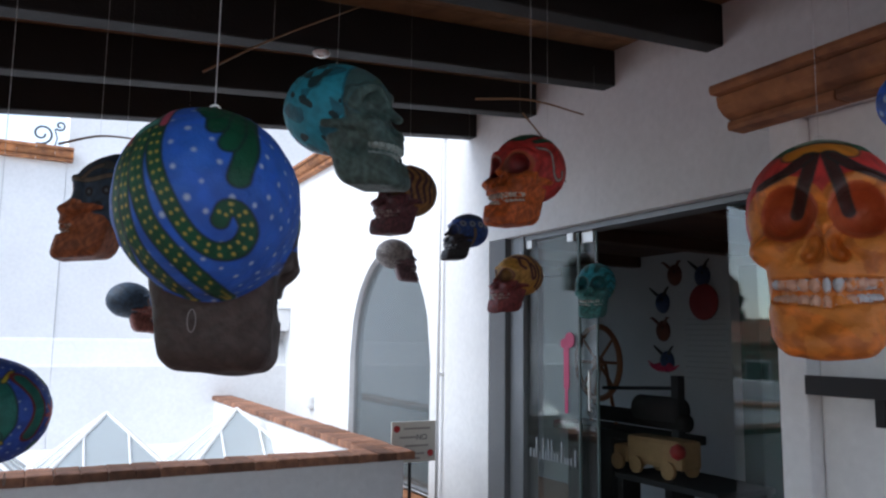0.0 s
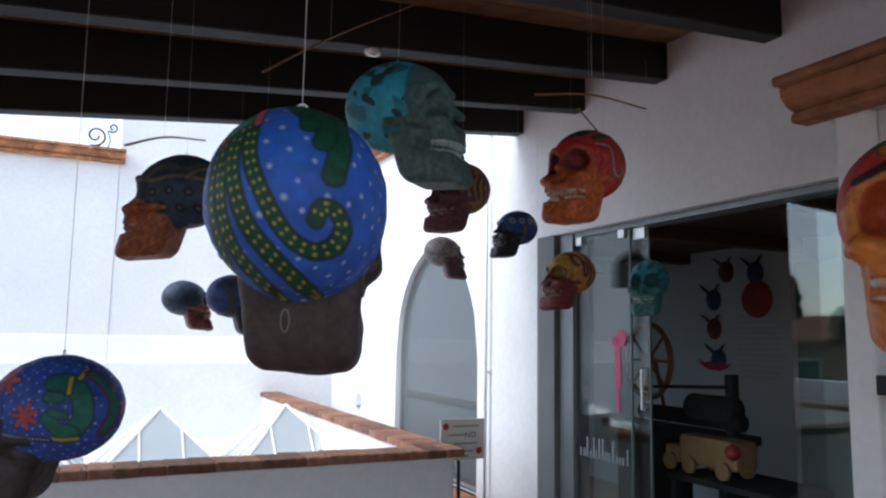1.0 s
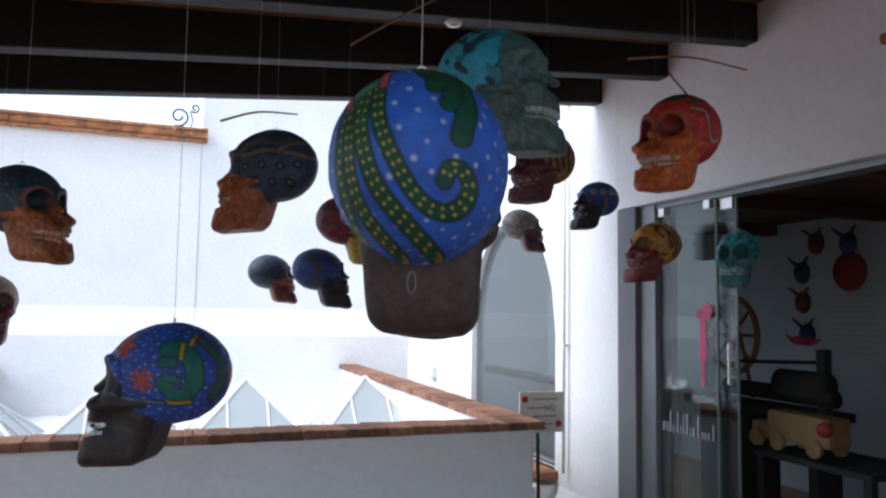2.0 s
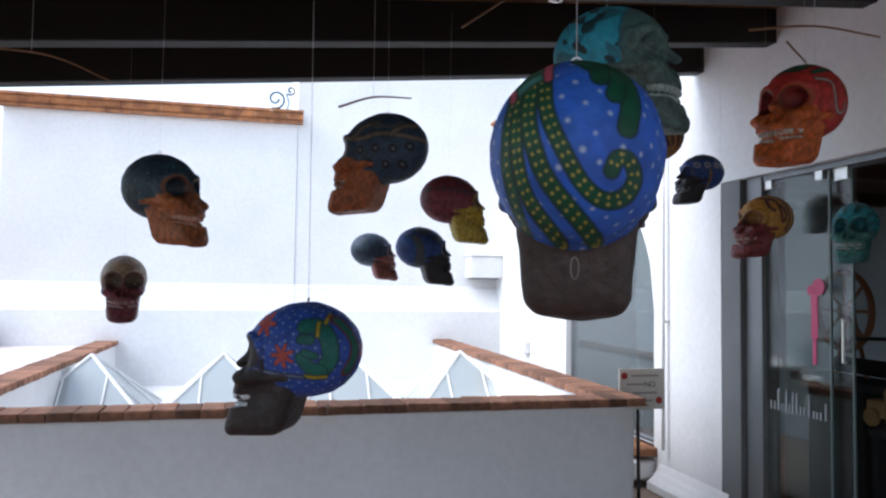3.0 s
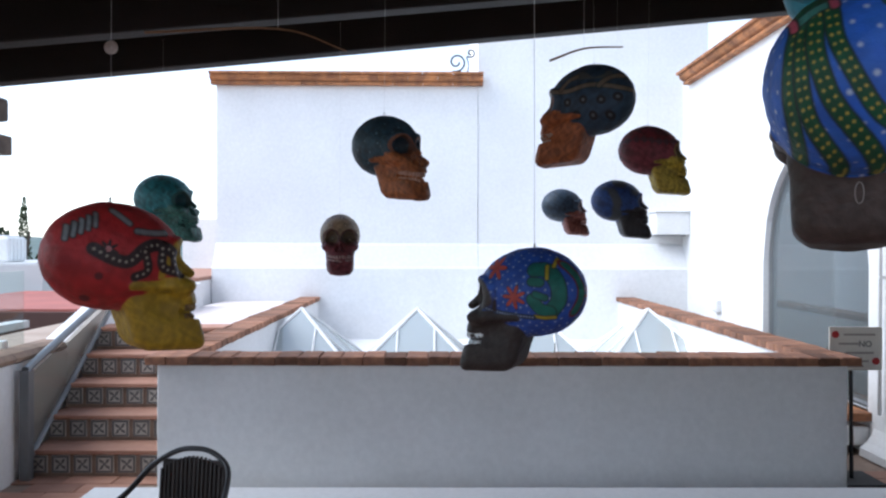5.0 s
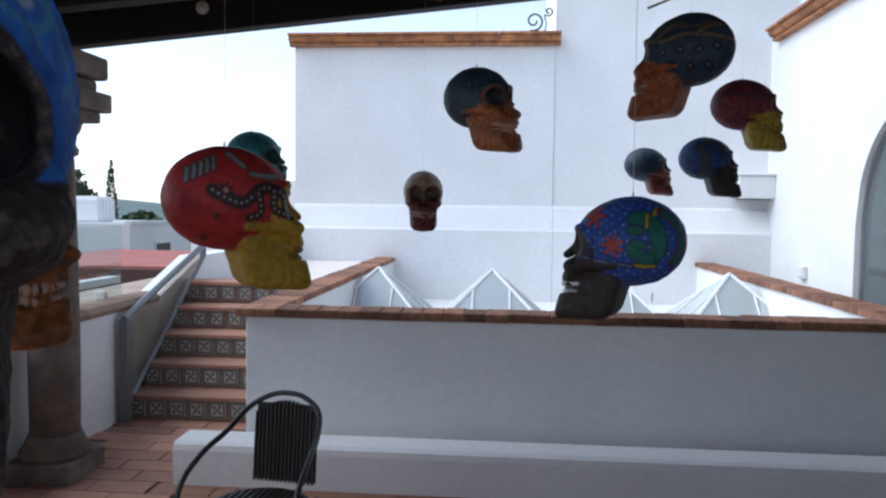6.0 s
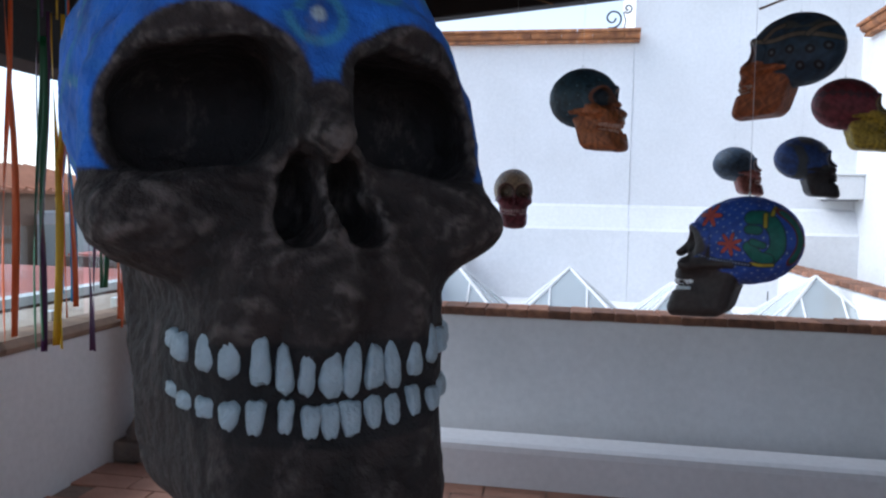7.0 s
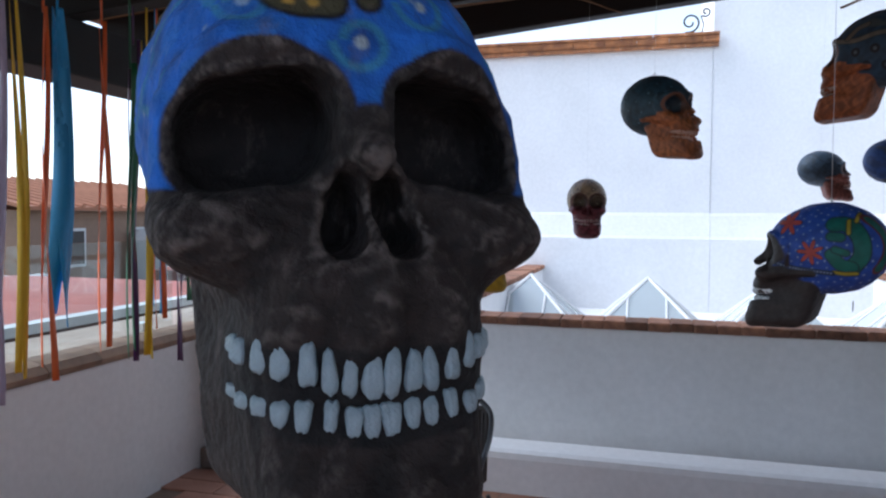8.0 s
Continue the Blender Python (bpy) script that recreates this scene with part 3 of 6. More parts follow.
RED = mat("mask_red", (0.35, 0.03, 0.03), 0.5)
BLUEP = mat("mask_blue", (0.04, 0.07, 0.16), 0.5)
BROWN = mat("mask_brown", (0.16, 0.05, 0.03), 0.5)
PINKP = mat("plume_pink", (0.6, 0.04, 0.10), 0.8)
mask(0.69, 2.06, BROWN, False, 0.095)
mask(0.38, 2.03, BLUEP, True, 0.095)
mask(0.84, 1.82, BLUEP, True, 0.095)
mask(0.84, 1.57, BROWN, False, 0.095)
mask(0.80, 1.30, BLUEP, True, 0.095, PINKP)
th = thing("red_dish", "round red lacquered dish hung on the shop wall", "dish", at=pose(2.9, 0.36, 1.81))
bm = lathe(bmesh.new(), [(0.10, -0.01), (0.155, 0.005), (0.15, 0.015), (0.06, 0.008)], 24)
part("dish", bm, RED, th, smooth=True).matrix_local = pose(-0.015, 0, 0, 0, -90, 0)
part("hook", tube(bmesh.new(), [(-0.005, 0, 0.15), (-0.02, 0, 0.17)], 0.005, 6), BLACK, th)
PALETEXT = mat("pale_grey_print", (0.5, 0.5, 0.5), 0.8, bump=0)
th = thing("wall_text", "grey lettering in short lines on the shop wall", "lettering", at=pose(2.894, 0.36, 1.4))
for k in range(12):
    wd = 0.20 + 0.05 * ((k * 7) % 5) / 5
    part("text_line", boxed(-0.003, 0.003, -wd, wd, 0.27 - 0.045 * k - 0.006, 0.27 - 0.045 * k + 0.003), PALETEXT, th)

WOODY = mat("pale_carved_wood", (0.36, 0.22, 0.10), 0.6, amount=0.6, scale=12)
WOODR = mat("red_turned_wood", (0.28, 0.11, 0.045), 0.5, amount=0.5, scale=14)
th = thing("spinning_wheel", "turned wooden spinning wheel standing on a dark bench", "spinning wheel", at=pose(1.72, 0.36, 0.86))
ringp = [(0, 0.27 * math.sin(a) * 0.9, 0.45 + 0.27 * math.cos(a)) for a in (2 * math.pi * k / 32 for k in range(32))]
part("rim", tube(bmesh.new(), ringp, 0.022, 8, closed=True), WOODR, th, smooth=True)
bm = lathe(bmesh.new(), [(0.03, -0.04), (0.05, -0.02), (0.05, 0.02), (0.03, 0.04)], 16)
part("hub", bm, WOODR, th).matrix_local = pose(0, 0, 0.45, 0, 90, 0)
for k in range(8):
    a = 2 * math.pi * k / 8
    part("spoke", tube(bmesh.new(), [(0, 0.05 * math.sin(a), 0.45 + 0.05 * math.cos(a)), (0, 0.14 * math.sin(a), 0.45 + 0.14 * math.cos(a)), (0, 0.24 * math.sin(a), 0.45 + 0.25 * math.cos(a))], 0.011, 8), WOODR, th)
for s in (-1, 1):
    part("stand", tube(bmesh.new(), [(0.05, s * 0.02, 0.46), (0.05, s * 0.14, 0.0)], 0.014, 8), WOODR, th)
th = thing("loom_bench", "dark wooden loom bench with a roller", "bench", at=pose(1.7, -0.06, 0))
part("plank", boxed(-0.16, 0.16, -0.48, 0.75, 0.80, 0.86, bevel=0.01), BLACK, th)
part("panel", boxed(-0.13, 0.13, 0.10, 0.60, 0.0, 0.798, bevel=0.01), BLACK, th)
part("leg", boxed(-0.1, 0.1, -0.42, -0.36, 0.0, 0.798), BLACK, th)
part("roller", tube(bmesh.new(), [(-0.05, -0.52, 0.95), (-0.05, 0.40, 0.95)], 0.055, 14), BEAM, th, smooth=True)
part("cloth_roll", tube(bmesh.new(), [(-0.05, -0.46, 1.02), (-0.05, -0.10, 1.02)], 0.09, 16), mat("dark_cloth", (0.03, 0.028, 0.03), 0.9), th, smooth=True)
part("shaft", tube(bmesh.new(), [(-0.05, -0.46, 1.17), (-0.05, 0.28, 1.13)], 0.012, 8), BLACK, th)
part("upright", boxed(-0.08, -0.02, -0.47, -0.41, 0.86, 1.25), BLACK, th)
th = thing("display_table", "low dark table in the shop", "table", at=pose(1.62, -0.62, 0))
part("tabletop", boxed(-0.25, 0.25, -0.42, 0.42, 0.58, 0.62, bevel=0.008), BLACK, th)
for sx in (-1, 1):
    for sy in (-1, 1):
        part("leg", boxed(sx * 0.21 - 0.025, sx * 0.21 + 0.025, sy * 0.38 - 0.025, sy * 0.38 + 0.025, 0, 0.578), BLACK, th)
th = thing("toy_cart", "pale carved wooden toy cart on a low table", "toy", at=pose(1.55, -0.42, 0.62))
part("body", boxed(-0.09, 0.09, -0.28, 0.20, 0.06, 0.24, bevel=0.03), WOODY, th)
part("cab", boxed(-0.08, 0.08, 0.20, 0.34, 0.05, 0.16, bevel=0.02), WOODY, th)
for sx in (-0.1, 0.1):
    for y in (-0.18, 0.1, 0.27):
        part("wheel", lathe(bmesh.new(), [(0.02, -0.015), (0.055, -0.012), (0.055, 0.012), (0.02, 0.015)], 14), WOODY, th).matrix_local = pose(sx, y, 0.056, 0, 90, 0)
part("red_ball", lathe(bmesh.new(), [(0.005, -0.05), (0.04, -0.03), (0.05, 0), (0.04, 0.03), (0.005, 0.05)], 14), RED, th, smooth=True).matrix_local = pose(-0.1, -0.26, 0.18)

# ---- bar recess shelf on the block ----
th = thing("bar_shelf", "black bar shelf fixed to the white wall", "shelf", at=pose(0.10, -3.14, 1.325))
part("board", boxed(-0.10, 0.02, -0.6, 0.55, 0, 0.04, bevel=0.006), BLACK, th)
part("lip", boxed(-0.115, -0.10, -0.6, 0.55, -0.012, 0.045, bevel=0.003), BLACK, th)
for y in (-0.4, 0.35):
    part("bracket", boxed(-0.08, -0.002, y - 0.012, y + 0.012, -0.09, 0.0), BLACK, th)

# ---- sign on a stand ----
th = thing("sign_stand", "black floor stand holding a printed visitor notice", "sign", at=pose(0.17, 0.40, 0))
part("base", boxed(-0.16, 0.14, -0.14, 0.14, -0.012, 0.014, bevel=0.004), BLACK, th)
part("pole", tube(bmesh.new(), [(0, 0, 0.01), (-0.01, 0, 0.72)], 0.012, 8), BLACK, th)
board = part("board", boxed(-0.155, 0.165, -0.03, -0.02, 0.67, 0.93, bevel=0.002), PAPER, th, "cream printed notice board")
for x, z in ((-0.12, 0.885), (0.125, 0.725)):
    part("red_disc", lathe(bmesh.new(), [(0.001, -0.002), (0.022, -0.002), (0.022, 0.002), (0.001, 0.002)], 16), SIGNRED, board).matrix_local = pose(x, -0.032, z, 90, 0, 0)


def writing(text, x, z, size, parent, material):
    cu = bpy.data.curves.new("text", "FONT")
    cu.body, cu.size, cu.align_x, cu.extrude = text, size, "CENTER", 0.0008
    ob = new("lettering_source", cu)
    me = bpy.data.meshes.new_from_object(ob)
    bpy.data.objects.remove(ob)
    me.materials.clear()
    me.materials.append(material)
    t = new("lettering", me)
    t.parent = parent
    t.matrix_local = pose(x, -0.0325, z, 90, 0, 0)


FADED = mat("faded_print", (0.40, 0.35, 0.31), 0.7, bump=0.02)
writing("NO", 0.06, 0.812, 0.05, board, INK)
for x0, x1, z in ((-0.07, 0.12, 0.885), (-0.10, 0.02, 0.83), (-0.06, 0.11, 0.775), (-0.11, 0.08, 0.725), (-0.08, 0.05, 0.695)):
    part("text_line", boxed(x0, x1, -0.034, -0.031, z - 0.006, z + 0.006), FADED, board)

# ---- stairs with patterned tile risers ----
TALA = mat("glazed_tile", (0.46, 0.44, 0.39), 0.3, spot=(0.34, 0.32, 0.28), amount=0.4, objrand=0.1, bump=0.05)
TALD = mat("tile_ink", (0.14, 0.14, 0.14), 0.35, bump=0.02)
RISE, TREAD, SY = 0.162, 0.222, 0.47
SX0, SX1 = -4.83, PX + 0.045
stairs = structure("stairs", boxed(SX0, SX1, SY + 0.01, 1.57, -0.25, 0.14), MORTAR, "terracotta stairs with patterned tile risers", "stairs")
bm = bmesh.new()
for a in range(4):
    r = [(0.006, 0.0), (0.020, 0.008), (0.034, 0.034), (0.012, 0.030), (0.006, 0.014)]
    M = Matrix.Rotation(a * math.pi / 2, 3, "Y")
    top = [bm.verts.new(M @ Vector((x, -0.0075, z))) for x, z in r]
    bm.faces.new(top)
box(bm, -0.008, 0.008, -0.0085, -0.005, -0.008, 0.008)
for s in (-1, 1):
    box(bm, s * 0.045 - 0.006, s * 0.045 + 0.006, -0.0085, -0.005, -0.051, 0.051)
    box(bm, -0.038, 0.038, -0.0082, -0.005, s * 0.045 - 0.006, s * 0.045 + 0.006)
flower = mesh_of(bm, "tile_flower", TALD)
tileme = mesh_of(boxed(-0.054, 0.054, -0.006, 0.006, -0.054, 0.054, bevel=0.003), "riser_tile", TALA)
for k in range(5):
    y = SY + TREAD * k
    z = RISE * k
    st = part("step", boxed(SX0, SX1, y, y + TREAD + 0.02, z - 0.02, z + RISE - 0.03), MORTAR, stairs)
    part("tread", boxed(SX0, SX1, y - 0.022, y + TREAD, z + RISE - 0.03, z + RISE, bevel=0.008), TILE, stairs, "terracotta tread")
    n = 7
    for i in range(n):
        x = SX0 + 0.062 + i * (SX1 - SX0 - 0.124) / (n - 1)
        rt = piece("riser_tile", tileme, stairs, pose(x, y - 0.006, z + 0.075))
        piece("flower", flower, rt, Matrix.Identity(4))
# side wall of the stairs, its sloping clay edge and the handrail
bm = bmesh.new()
prism(bm, [(1.003, -0.2), (3.9, -0.2), (3.9, 1.0), (1.7, 0.98), (1.003, 0.74)], -5.04, -4.86)
structure("wall_stair", bm, PLASTER, "white plastered side wall of the stairs", "wall")
th = thing("handrail", "grey painted steel handrail beside the stairs", "handrail", at=pose(-4.80, 0, 0))
part("post", boxed(-0.03, 0.03, 0.36, 0.42, 0.0, 0.66, bevel=0.006), METAL, th)
part("rail", tube(bmesh.new(), [(0, 0.38, 0.66), (0, 1.54, 1.05), (0, 1.9, 1.17)], 0.024, 8), METAL, th)
part("lower_rail", tube(bmesh.new(), [(0, 0.42, 0.12), (0, 1.60, 0.98)], 0.02, 8), METAL, th)
part("post", boxed(-0.02, 0.02, 1.58, 1.62, 0.98, 1.2, bevel=0.004), METAL, th)
bm = bmesh.new()
vs = [bm.verts.new((dx, y, z)) for dx in (-0.003, 0.003) for y, z in ((0.42, 0.16), (0.42, 0.62), (1.54, 1.02), (1.58, 0.95))]
for f in ((0, 1, 2, 3), (7, 6, 5, 4), (0, 4, 5, 1), (1, 5, 6, 2), (2, 6, 7, 3), (3, 7, 4, 0)):
    bm.faces.new([vs[i] for i in f])
part("infill", bm, glass_mat("dusty_glass", (0.72, 0.69, 0.65), 0.05, 0.06), th, "clear glass infill panel")

# rounded clay cap of the west wall with glass clamps and panes
capbed = structure("coping_west", boxed(-5.06, -4.85, -7.5, 0.95, 0.702, 0.715), MORTAR, "rounded clay coping along the low terrace wall", "coping")
bm = bmesh.new()
prism(bm, [(-0.115, 0.0), (-0.12, 0.02), (-0.09, 0.05), (-0.04, 0.062), (0.04, 0.062), (0.09, 0.05), (0.12, 0.02), (0.115, 0.0)], -0.147, 0.147, axis="y")
capme = mesh_of(bm, "cap_tile", mat("weathered_cap", (0.33, 0.22, 0.155), 0.9, spot=(0.19, 0.13, 0.10), amount=0.8, scale=10, bump=0.4, objrand=0.12))
for k in range(27):
    piece("cap_tile", capme, capbed, pose(-4.955, 0.80 - 0.30 * k, 0.712))
for k in range(5):
    y1 = 0.75 - 1.45 * k
    th = thing("glass_panel", "clear glass balustrade pane in small steel clamps", "glass balustrade", "panes along the terrace edge", pose(-5.02, y1, 0.62))
    part("pane", boxed(-0.005, 0.005, -1.40, 0, 0.02, 0.62), GLASS, th)
    for y in (-0.25, -1.15):
        part("clamp", boxed(-0.03, 0.03, y - 0.025, y + 0.025, 0.0, 0.20, bevel=0.004), STEEL, th)

# ---- stone column at the corner ----
th = thing("stone_column", "weathered grey stone column with a moulded capital", "column", at=pose(-4.69, -0.52, 0))
part("base", boxed(-0.17, 0.17, -0.17, 0.17, -0.012, 0.10, bevel=0.015), STONE, th)
part("foot_ring", lathe(bmesh.new(), [(0.165, 0.10), (0.17, 0.13), (0.14, 0.18), (0.125, 0.22)], 24), STONE, th, smooth=True)
part("shaft", lathe(bmesh.new(), [(0.118, 0.22), (0.122, 0.6), (0.118, 1.1), (0.108, 1.58), (0.105, 1.62)], 24), STONE, th, smooth=True)
part("necking", lathe(bmesh.new(), [(0.105, 1.62), (0.125, 1.63), (0.13, 1.655), (0.115, 1.68), (0.115, 1.72), (0.135, 1.75), (0.15, 1.80)], 24), STONE, th, smooth=True)
part("capital", boxed(-0.17, 0.17, -0.17, 0.17, 1.80, 1.855, bevel=0.012), STONE, th)
part("abacus", boxed(-0.21, 0.21, -0.21, 0.21, 1.857, 1.955, bevel=0.012), STONE, th)
part("impost", boxed(-0.16, 0.16, -0.16, 0.16, 1.957, 2.02, bevel=0.02), STONE, th)
part("crown", boxed(-0.20, 0.20, -0.20, 0.20, 2.022, 2.14, bevel=0.02), STONE, th)

# ---- wicker armchair ----
def soft_line(pts, n=5):
    """More points on a smooth curve through the given ones."""
    p = [Vector(q) for q in pts]
    p = [2 * p[0] - p[1]] + p + [2 * p[-1] - p[-2]]
    out = []
    for a, b, c, d in zip(p, p[1:], p[2:], p[3:]):
        out += [0.5 * (2 * b + (c - a) * t + (2 * a - 5 * b + 4 * c - d) * t * t + (3 * b - a - 3 * c + d) * t ** 3) for t in (k / n for k in range(n))]
    return out + [p[-2]]


ch = thing("wicker_armchair", "dark brown woven wicker armchair with a metal tube frame", "chair", at=pose(-3.25, -1.60, 0, 0, 0, 172) @ Matrix.Scale(0.78, 4))
GREYT = mat("grey_tube", (0.06, 0.06, 0.062), 0.4, metal=0.4, bump=0.05)
side = [(-0.27, 0.24, 0.0), (-0.275, 0.23, 0.30), (-0.27, 0.21, 0.55), (-0.255, 0.06, 0.66), (-0.225, -0.12, 0.72), (-0.18, -0.25, 0.80), (-0.09, -0.295, 0.855)]
hoop = soft_line(side + [(0, -0.30, 0.87)] + [(-x, y, z) for x, y, z in side[::-1]])
part("frame_hoop", tube(bmesh.new(), hoop, 0.013, 8), GREYT, ch, smooth=True)
for s in (-1, 1):
    part("leg", tube(bmesh.new(), [(s * 0.23, -0.22, 0.0), (s * 0.22, -0.20, 0.30), (s * 0.20, -0.17, 0.42)], 0.012, 8), GREYT, ch, smooth=True)
part("seat_ring", tube(bmesh.new(), [(0.235 * math.cos(a), 0.02 + 0.235 * math.sin(a), 0.42) for a in (2 * math.pi * k / 24 for k in range(24))], 0.013, 8, closed=True), GREYT, ch, smooth=True)
seat = part("seat", lathe(bmesh.new(), [(0.01, 0.415), (0.22, 0.415), (0.225, 0.43), (0.01, 0.43)], 24, (0, 0.02)), WICKER, ch)
for k in range(14):
    x = -0.2 + 0.4 * k / 13
    l = math.sqrt(max(0.001, 0.225 ** 2 - x * x))
    part("seat_strand", tube(bmesh.new(), [(x, 0.02 - l, 0.432), (x, 0.02 + l, 0.432)], 0.006, 5), WICKER, seat)
bk = part("backrest", boxed(-0.15, 0.15, -0.262, -0.250, 0.46, 0.82), WICKER, ch)
for v in bk.data.vertices:
    v.co.y += -0.10 * (v.co.z - 0.46)
for k in range(16):
    x = -0.15 + 0.30 * k / 15
    part("back_strand", tube(bmesh.new(), [(x, -0.268, 0.45), (x, -0.285, 0.64), (x, -0.302, 0.835 - 0.09 * (x / 0.19) ** 2)], 0.007, 5), WICKER, bk)
    part("back_strand", tube(bmesh.new(), [(x, -0.243, 0.45), (x, -0.26, 0.64), (x, -0.277, 0.835 - 0.09 * (x / 0.19) ** 2)], 0.007, 5), WICKER, bk)

# ---- ribbons under the west beam ----
RIB = {}
for nm, c in (("blue", (0.03, 0.30, 0.62)), ("yellow", (0.75, 0.48, 0.02)), ("orange", (0.72, 0.13, 0.02)), ("green", (0.005, 0.10, 0.035)), ("purple", (0.07, 0.015, 0.08)), ("lilac", (0.5, 0.45, 0.6)), ("red", (0.5, 0.04, 0.03))):
    RIB[nm] = mat("ribbon_" + nm, c, 0.45, amount=0.25, scale=8, bump=0.05)


def ribbon(colour, y, z0, z1, w, x=-4.45, split=0.35, seed=0, twist=1.0):
    """A satin ribbon hung folded over the beam's hook: two tails that twist and part near the foot."""
    rnd = random.Random(seed)
    th = thing("ribbon", colour + " satin ribbon hanging from the roof beam", "ribbon", "ribbons under the roof beam", pose(x, y, 0))
    for tail in (-1, 1):
        bm = bmesh.new()
        prev, n, ph = None, 26, rnd.uniform(0, 6)
        bot = z1 + rnd.uniform(0, 0.08)
        for i in range(n + 1):
            f = i / n
            a = twist * math.sin(ph + f * 4.0) + rnd.uniform(-0.05, 0.05)
            c = Vector((tail * 0.006 + 0.012 * math.sin(f * 5 + ph), tail * w * split * f * f * 1.5 + 0.01 * math.sin(f * 3 + ph), z0 + (bot - z0) * f))
            ww = w * (0.55 + 0.45 * min(1, f * 1.6)) / 2
            d = Vector((math.sin(a), math.cos(a), 0)) * ww
            e = Vector((math.cos(a), -math.sin(a), 0)) * 0.0006
            row = [bm.verts.new(c + s * d + q * e) for s, q in ((-1, -1), (1, -1), (1, 1), (-1, 1))]
            if prev:
                for k in range(4):
                    bm.faces.new((prev[k], prev[(k + 1) % 4], row[(k + 1) % 4], row[k]))
            else:
                bm.faces.new(row[::-1])
            prev = row
        bm.faces.new(prev)
        bmesh.ops.recalc_face_normals(bm, faces=bm.faces[:])
        part("tail", bm, RIB[colour], th, smooth=True)
    part("knot", tube(bmesh.new(), [(0, 0, z0 - 0.02), (0, 0, roof_z(x) + 0.03)], 0.004, 6), RIB[colour], th)


for i, (c, y, z0, z1, w) in enumerate((("yellow", -2.32, 2.15, 0.80, 0.022), ("orange", -2.235, 2.05, 0.80, 0.022), ("blue", -2.12, 2.08, 0.95, 0.055), ("orange", -1.94, 2.08, 0.82, 0.024),
                                       ("green", -1.82, 1.95, 0.81, 0.024), ("purple", -1.735, 2.06, 0.73, 0.022), ("yellow", -1.69, 2.06, 0.74, 0.028), ("orange", -1.66, 2.0, 0.90, 0.02),
                                       ("blue", -1.60, 2.0, 0.92, 0.026), ("purple", -1.485, 2.0, 0.72, 0.024), ("lilac", -2.42, 2.1, 0.75, 0.03), ("green", -1.38, 2.0, 0.95, 0.02),
                                       ("orange", -1.30, 2.0, 0.80, 0.022), ("red", -2.55, 2.1, 0.75, 0.03))):
    ribbon(c, y + 0.06, z0, z1, w, -4.45 + 0.03 * math.sin(i * 2.1), seed=i)

# ---- town beyond the terrace ----
REDROOF = mat("red_roof_paint", (0.42, 0.13, 0.10), 0.85, spot=(0.30, 0.10, 0.08), amount=0.7, scale=1.2, bump=0.1)
DKWALL = mat("brown_wall", (0.10, 0.05, 0.04), 0.9, amount=0.5, scale=1.0)
TOWNW = mat("town_white", (0.62, 0.62, 0.61), 0.85, amount=0.4, scale=0.8)
CLAYR = mat("clay_roof", (0.35, 0.15, 0.08), 0.85, amount=0.7, scale=2.5)


def house(x0, x1, y0, y1, z, wall, roofm, lab, tiled=False, base=-6.0, windows=3):
    th = thing("house", lab, "house", "houses of the town", pose((x0 + x1) / 2, (y0 + y1) / 2, base))
    hx, hy, hz = (x1 - x0) / 2, (y1 - y0) / 2, z - base
    part("wall", boxed(-hx, hx, -hy, hy, 0, hz), wall, th)
    if tiled:
        bm = bmesh.new()
        prism(bm, [(-hx - 0.4, hz), (0, hz + 0.22 * hx), (hx + 0.4, hz), (hx + 0.4, hz + 0.1), (0, hz + 0.22 * hx + 0.12), (-hx - 0.4, hz + 0.1)], -hy - 0.4, hy + 0.4, axis="y")
        rf = part("roof", bm, roofm, th)
        me = None
        for k in range(int(hy * 2 / 0.5)):
            bm = tube(bmesh.new(), [(hx + 0.42, -hy + k * 0.5, hz + 0.12), (0, -hy + k * 0.5, hz + 0.22 * hx + 0.14)], 0.07, 6) if me is None else None
            if me is None:
                me = mesh_of(bm, "roof_tile", roofm)
                y00 = -hy
            piece("roof_tile", me, rf, pose(0, k * 0.5, 0))
    else:
        part("roof", boxed(-hx + 0.15, hx - 0.15, -hy + 0.15, hy - 0.15, hz + 0.004, hz + 0.05), roofm, th)
        part("kerb", boxed(hx - 0.15, hx + 0.05, -hy, hy, hz + 0.002, hz + 0.10), TOWNW, th)
    for k in range(windows):
        y = -hy + (k + 0.5) * 2 * hy / windows
        w = part("window", boxed(hx - 0.02, hx + 0.03, y - 0.5, y + 0.5, hz - 1.6, hz - 0.5), TOWNW, th)
        part("pane", boxed(hx + 0.02, hx + 0.05, y - 0.42, y + 0.42, hz - 1.52, hz - 0.58), INK, w)
    return th


house(-13.5, -8.2, -14, 6.5, 0.22, DKWALL, REDROOF, "neighbouring house with a flat red painted roof", windows=0)
house(-20, -14.2, -10, 8, 0.05, TOWNW, TOWNW, "low white flat-roofed house", windows=5)
house(-26.5, -18.2, 11.5, 20.5, 1.45, mat("ochre_wall", (0.25, 0.16, 0.11), 0.9), CLAYR, "brown house with a clay tile roof", tiled=True, windows=3)
house(-18, -12.6, 15.2, 19, 0.85, TOWNW, TOWNW, "white flat-roofed house with a water tank", windows=1)
house(-13, -8.5, 9.5, 15.0, 0.15, DKWALL, REDROOF, "house with a flat red roof and dark walls", windows=0)
house(-40, -30, 14, 30, 0.2, TOWNW, CLAYR, "white house with a clay tile roof", tiled=True, windows=4)
house(-60, -48, 30, 60, -0.5, TOWNW, CLAYR, "far white house with a clay roof", tiled=True, windows=5)
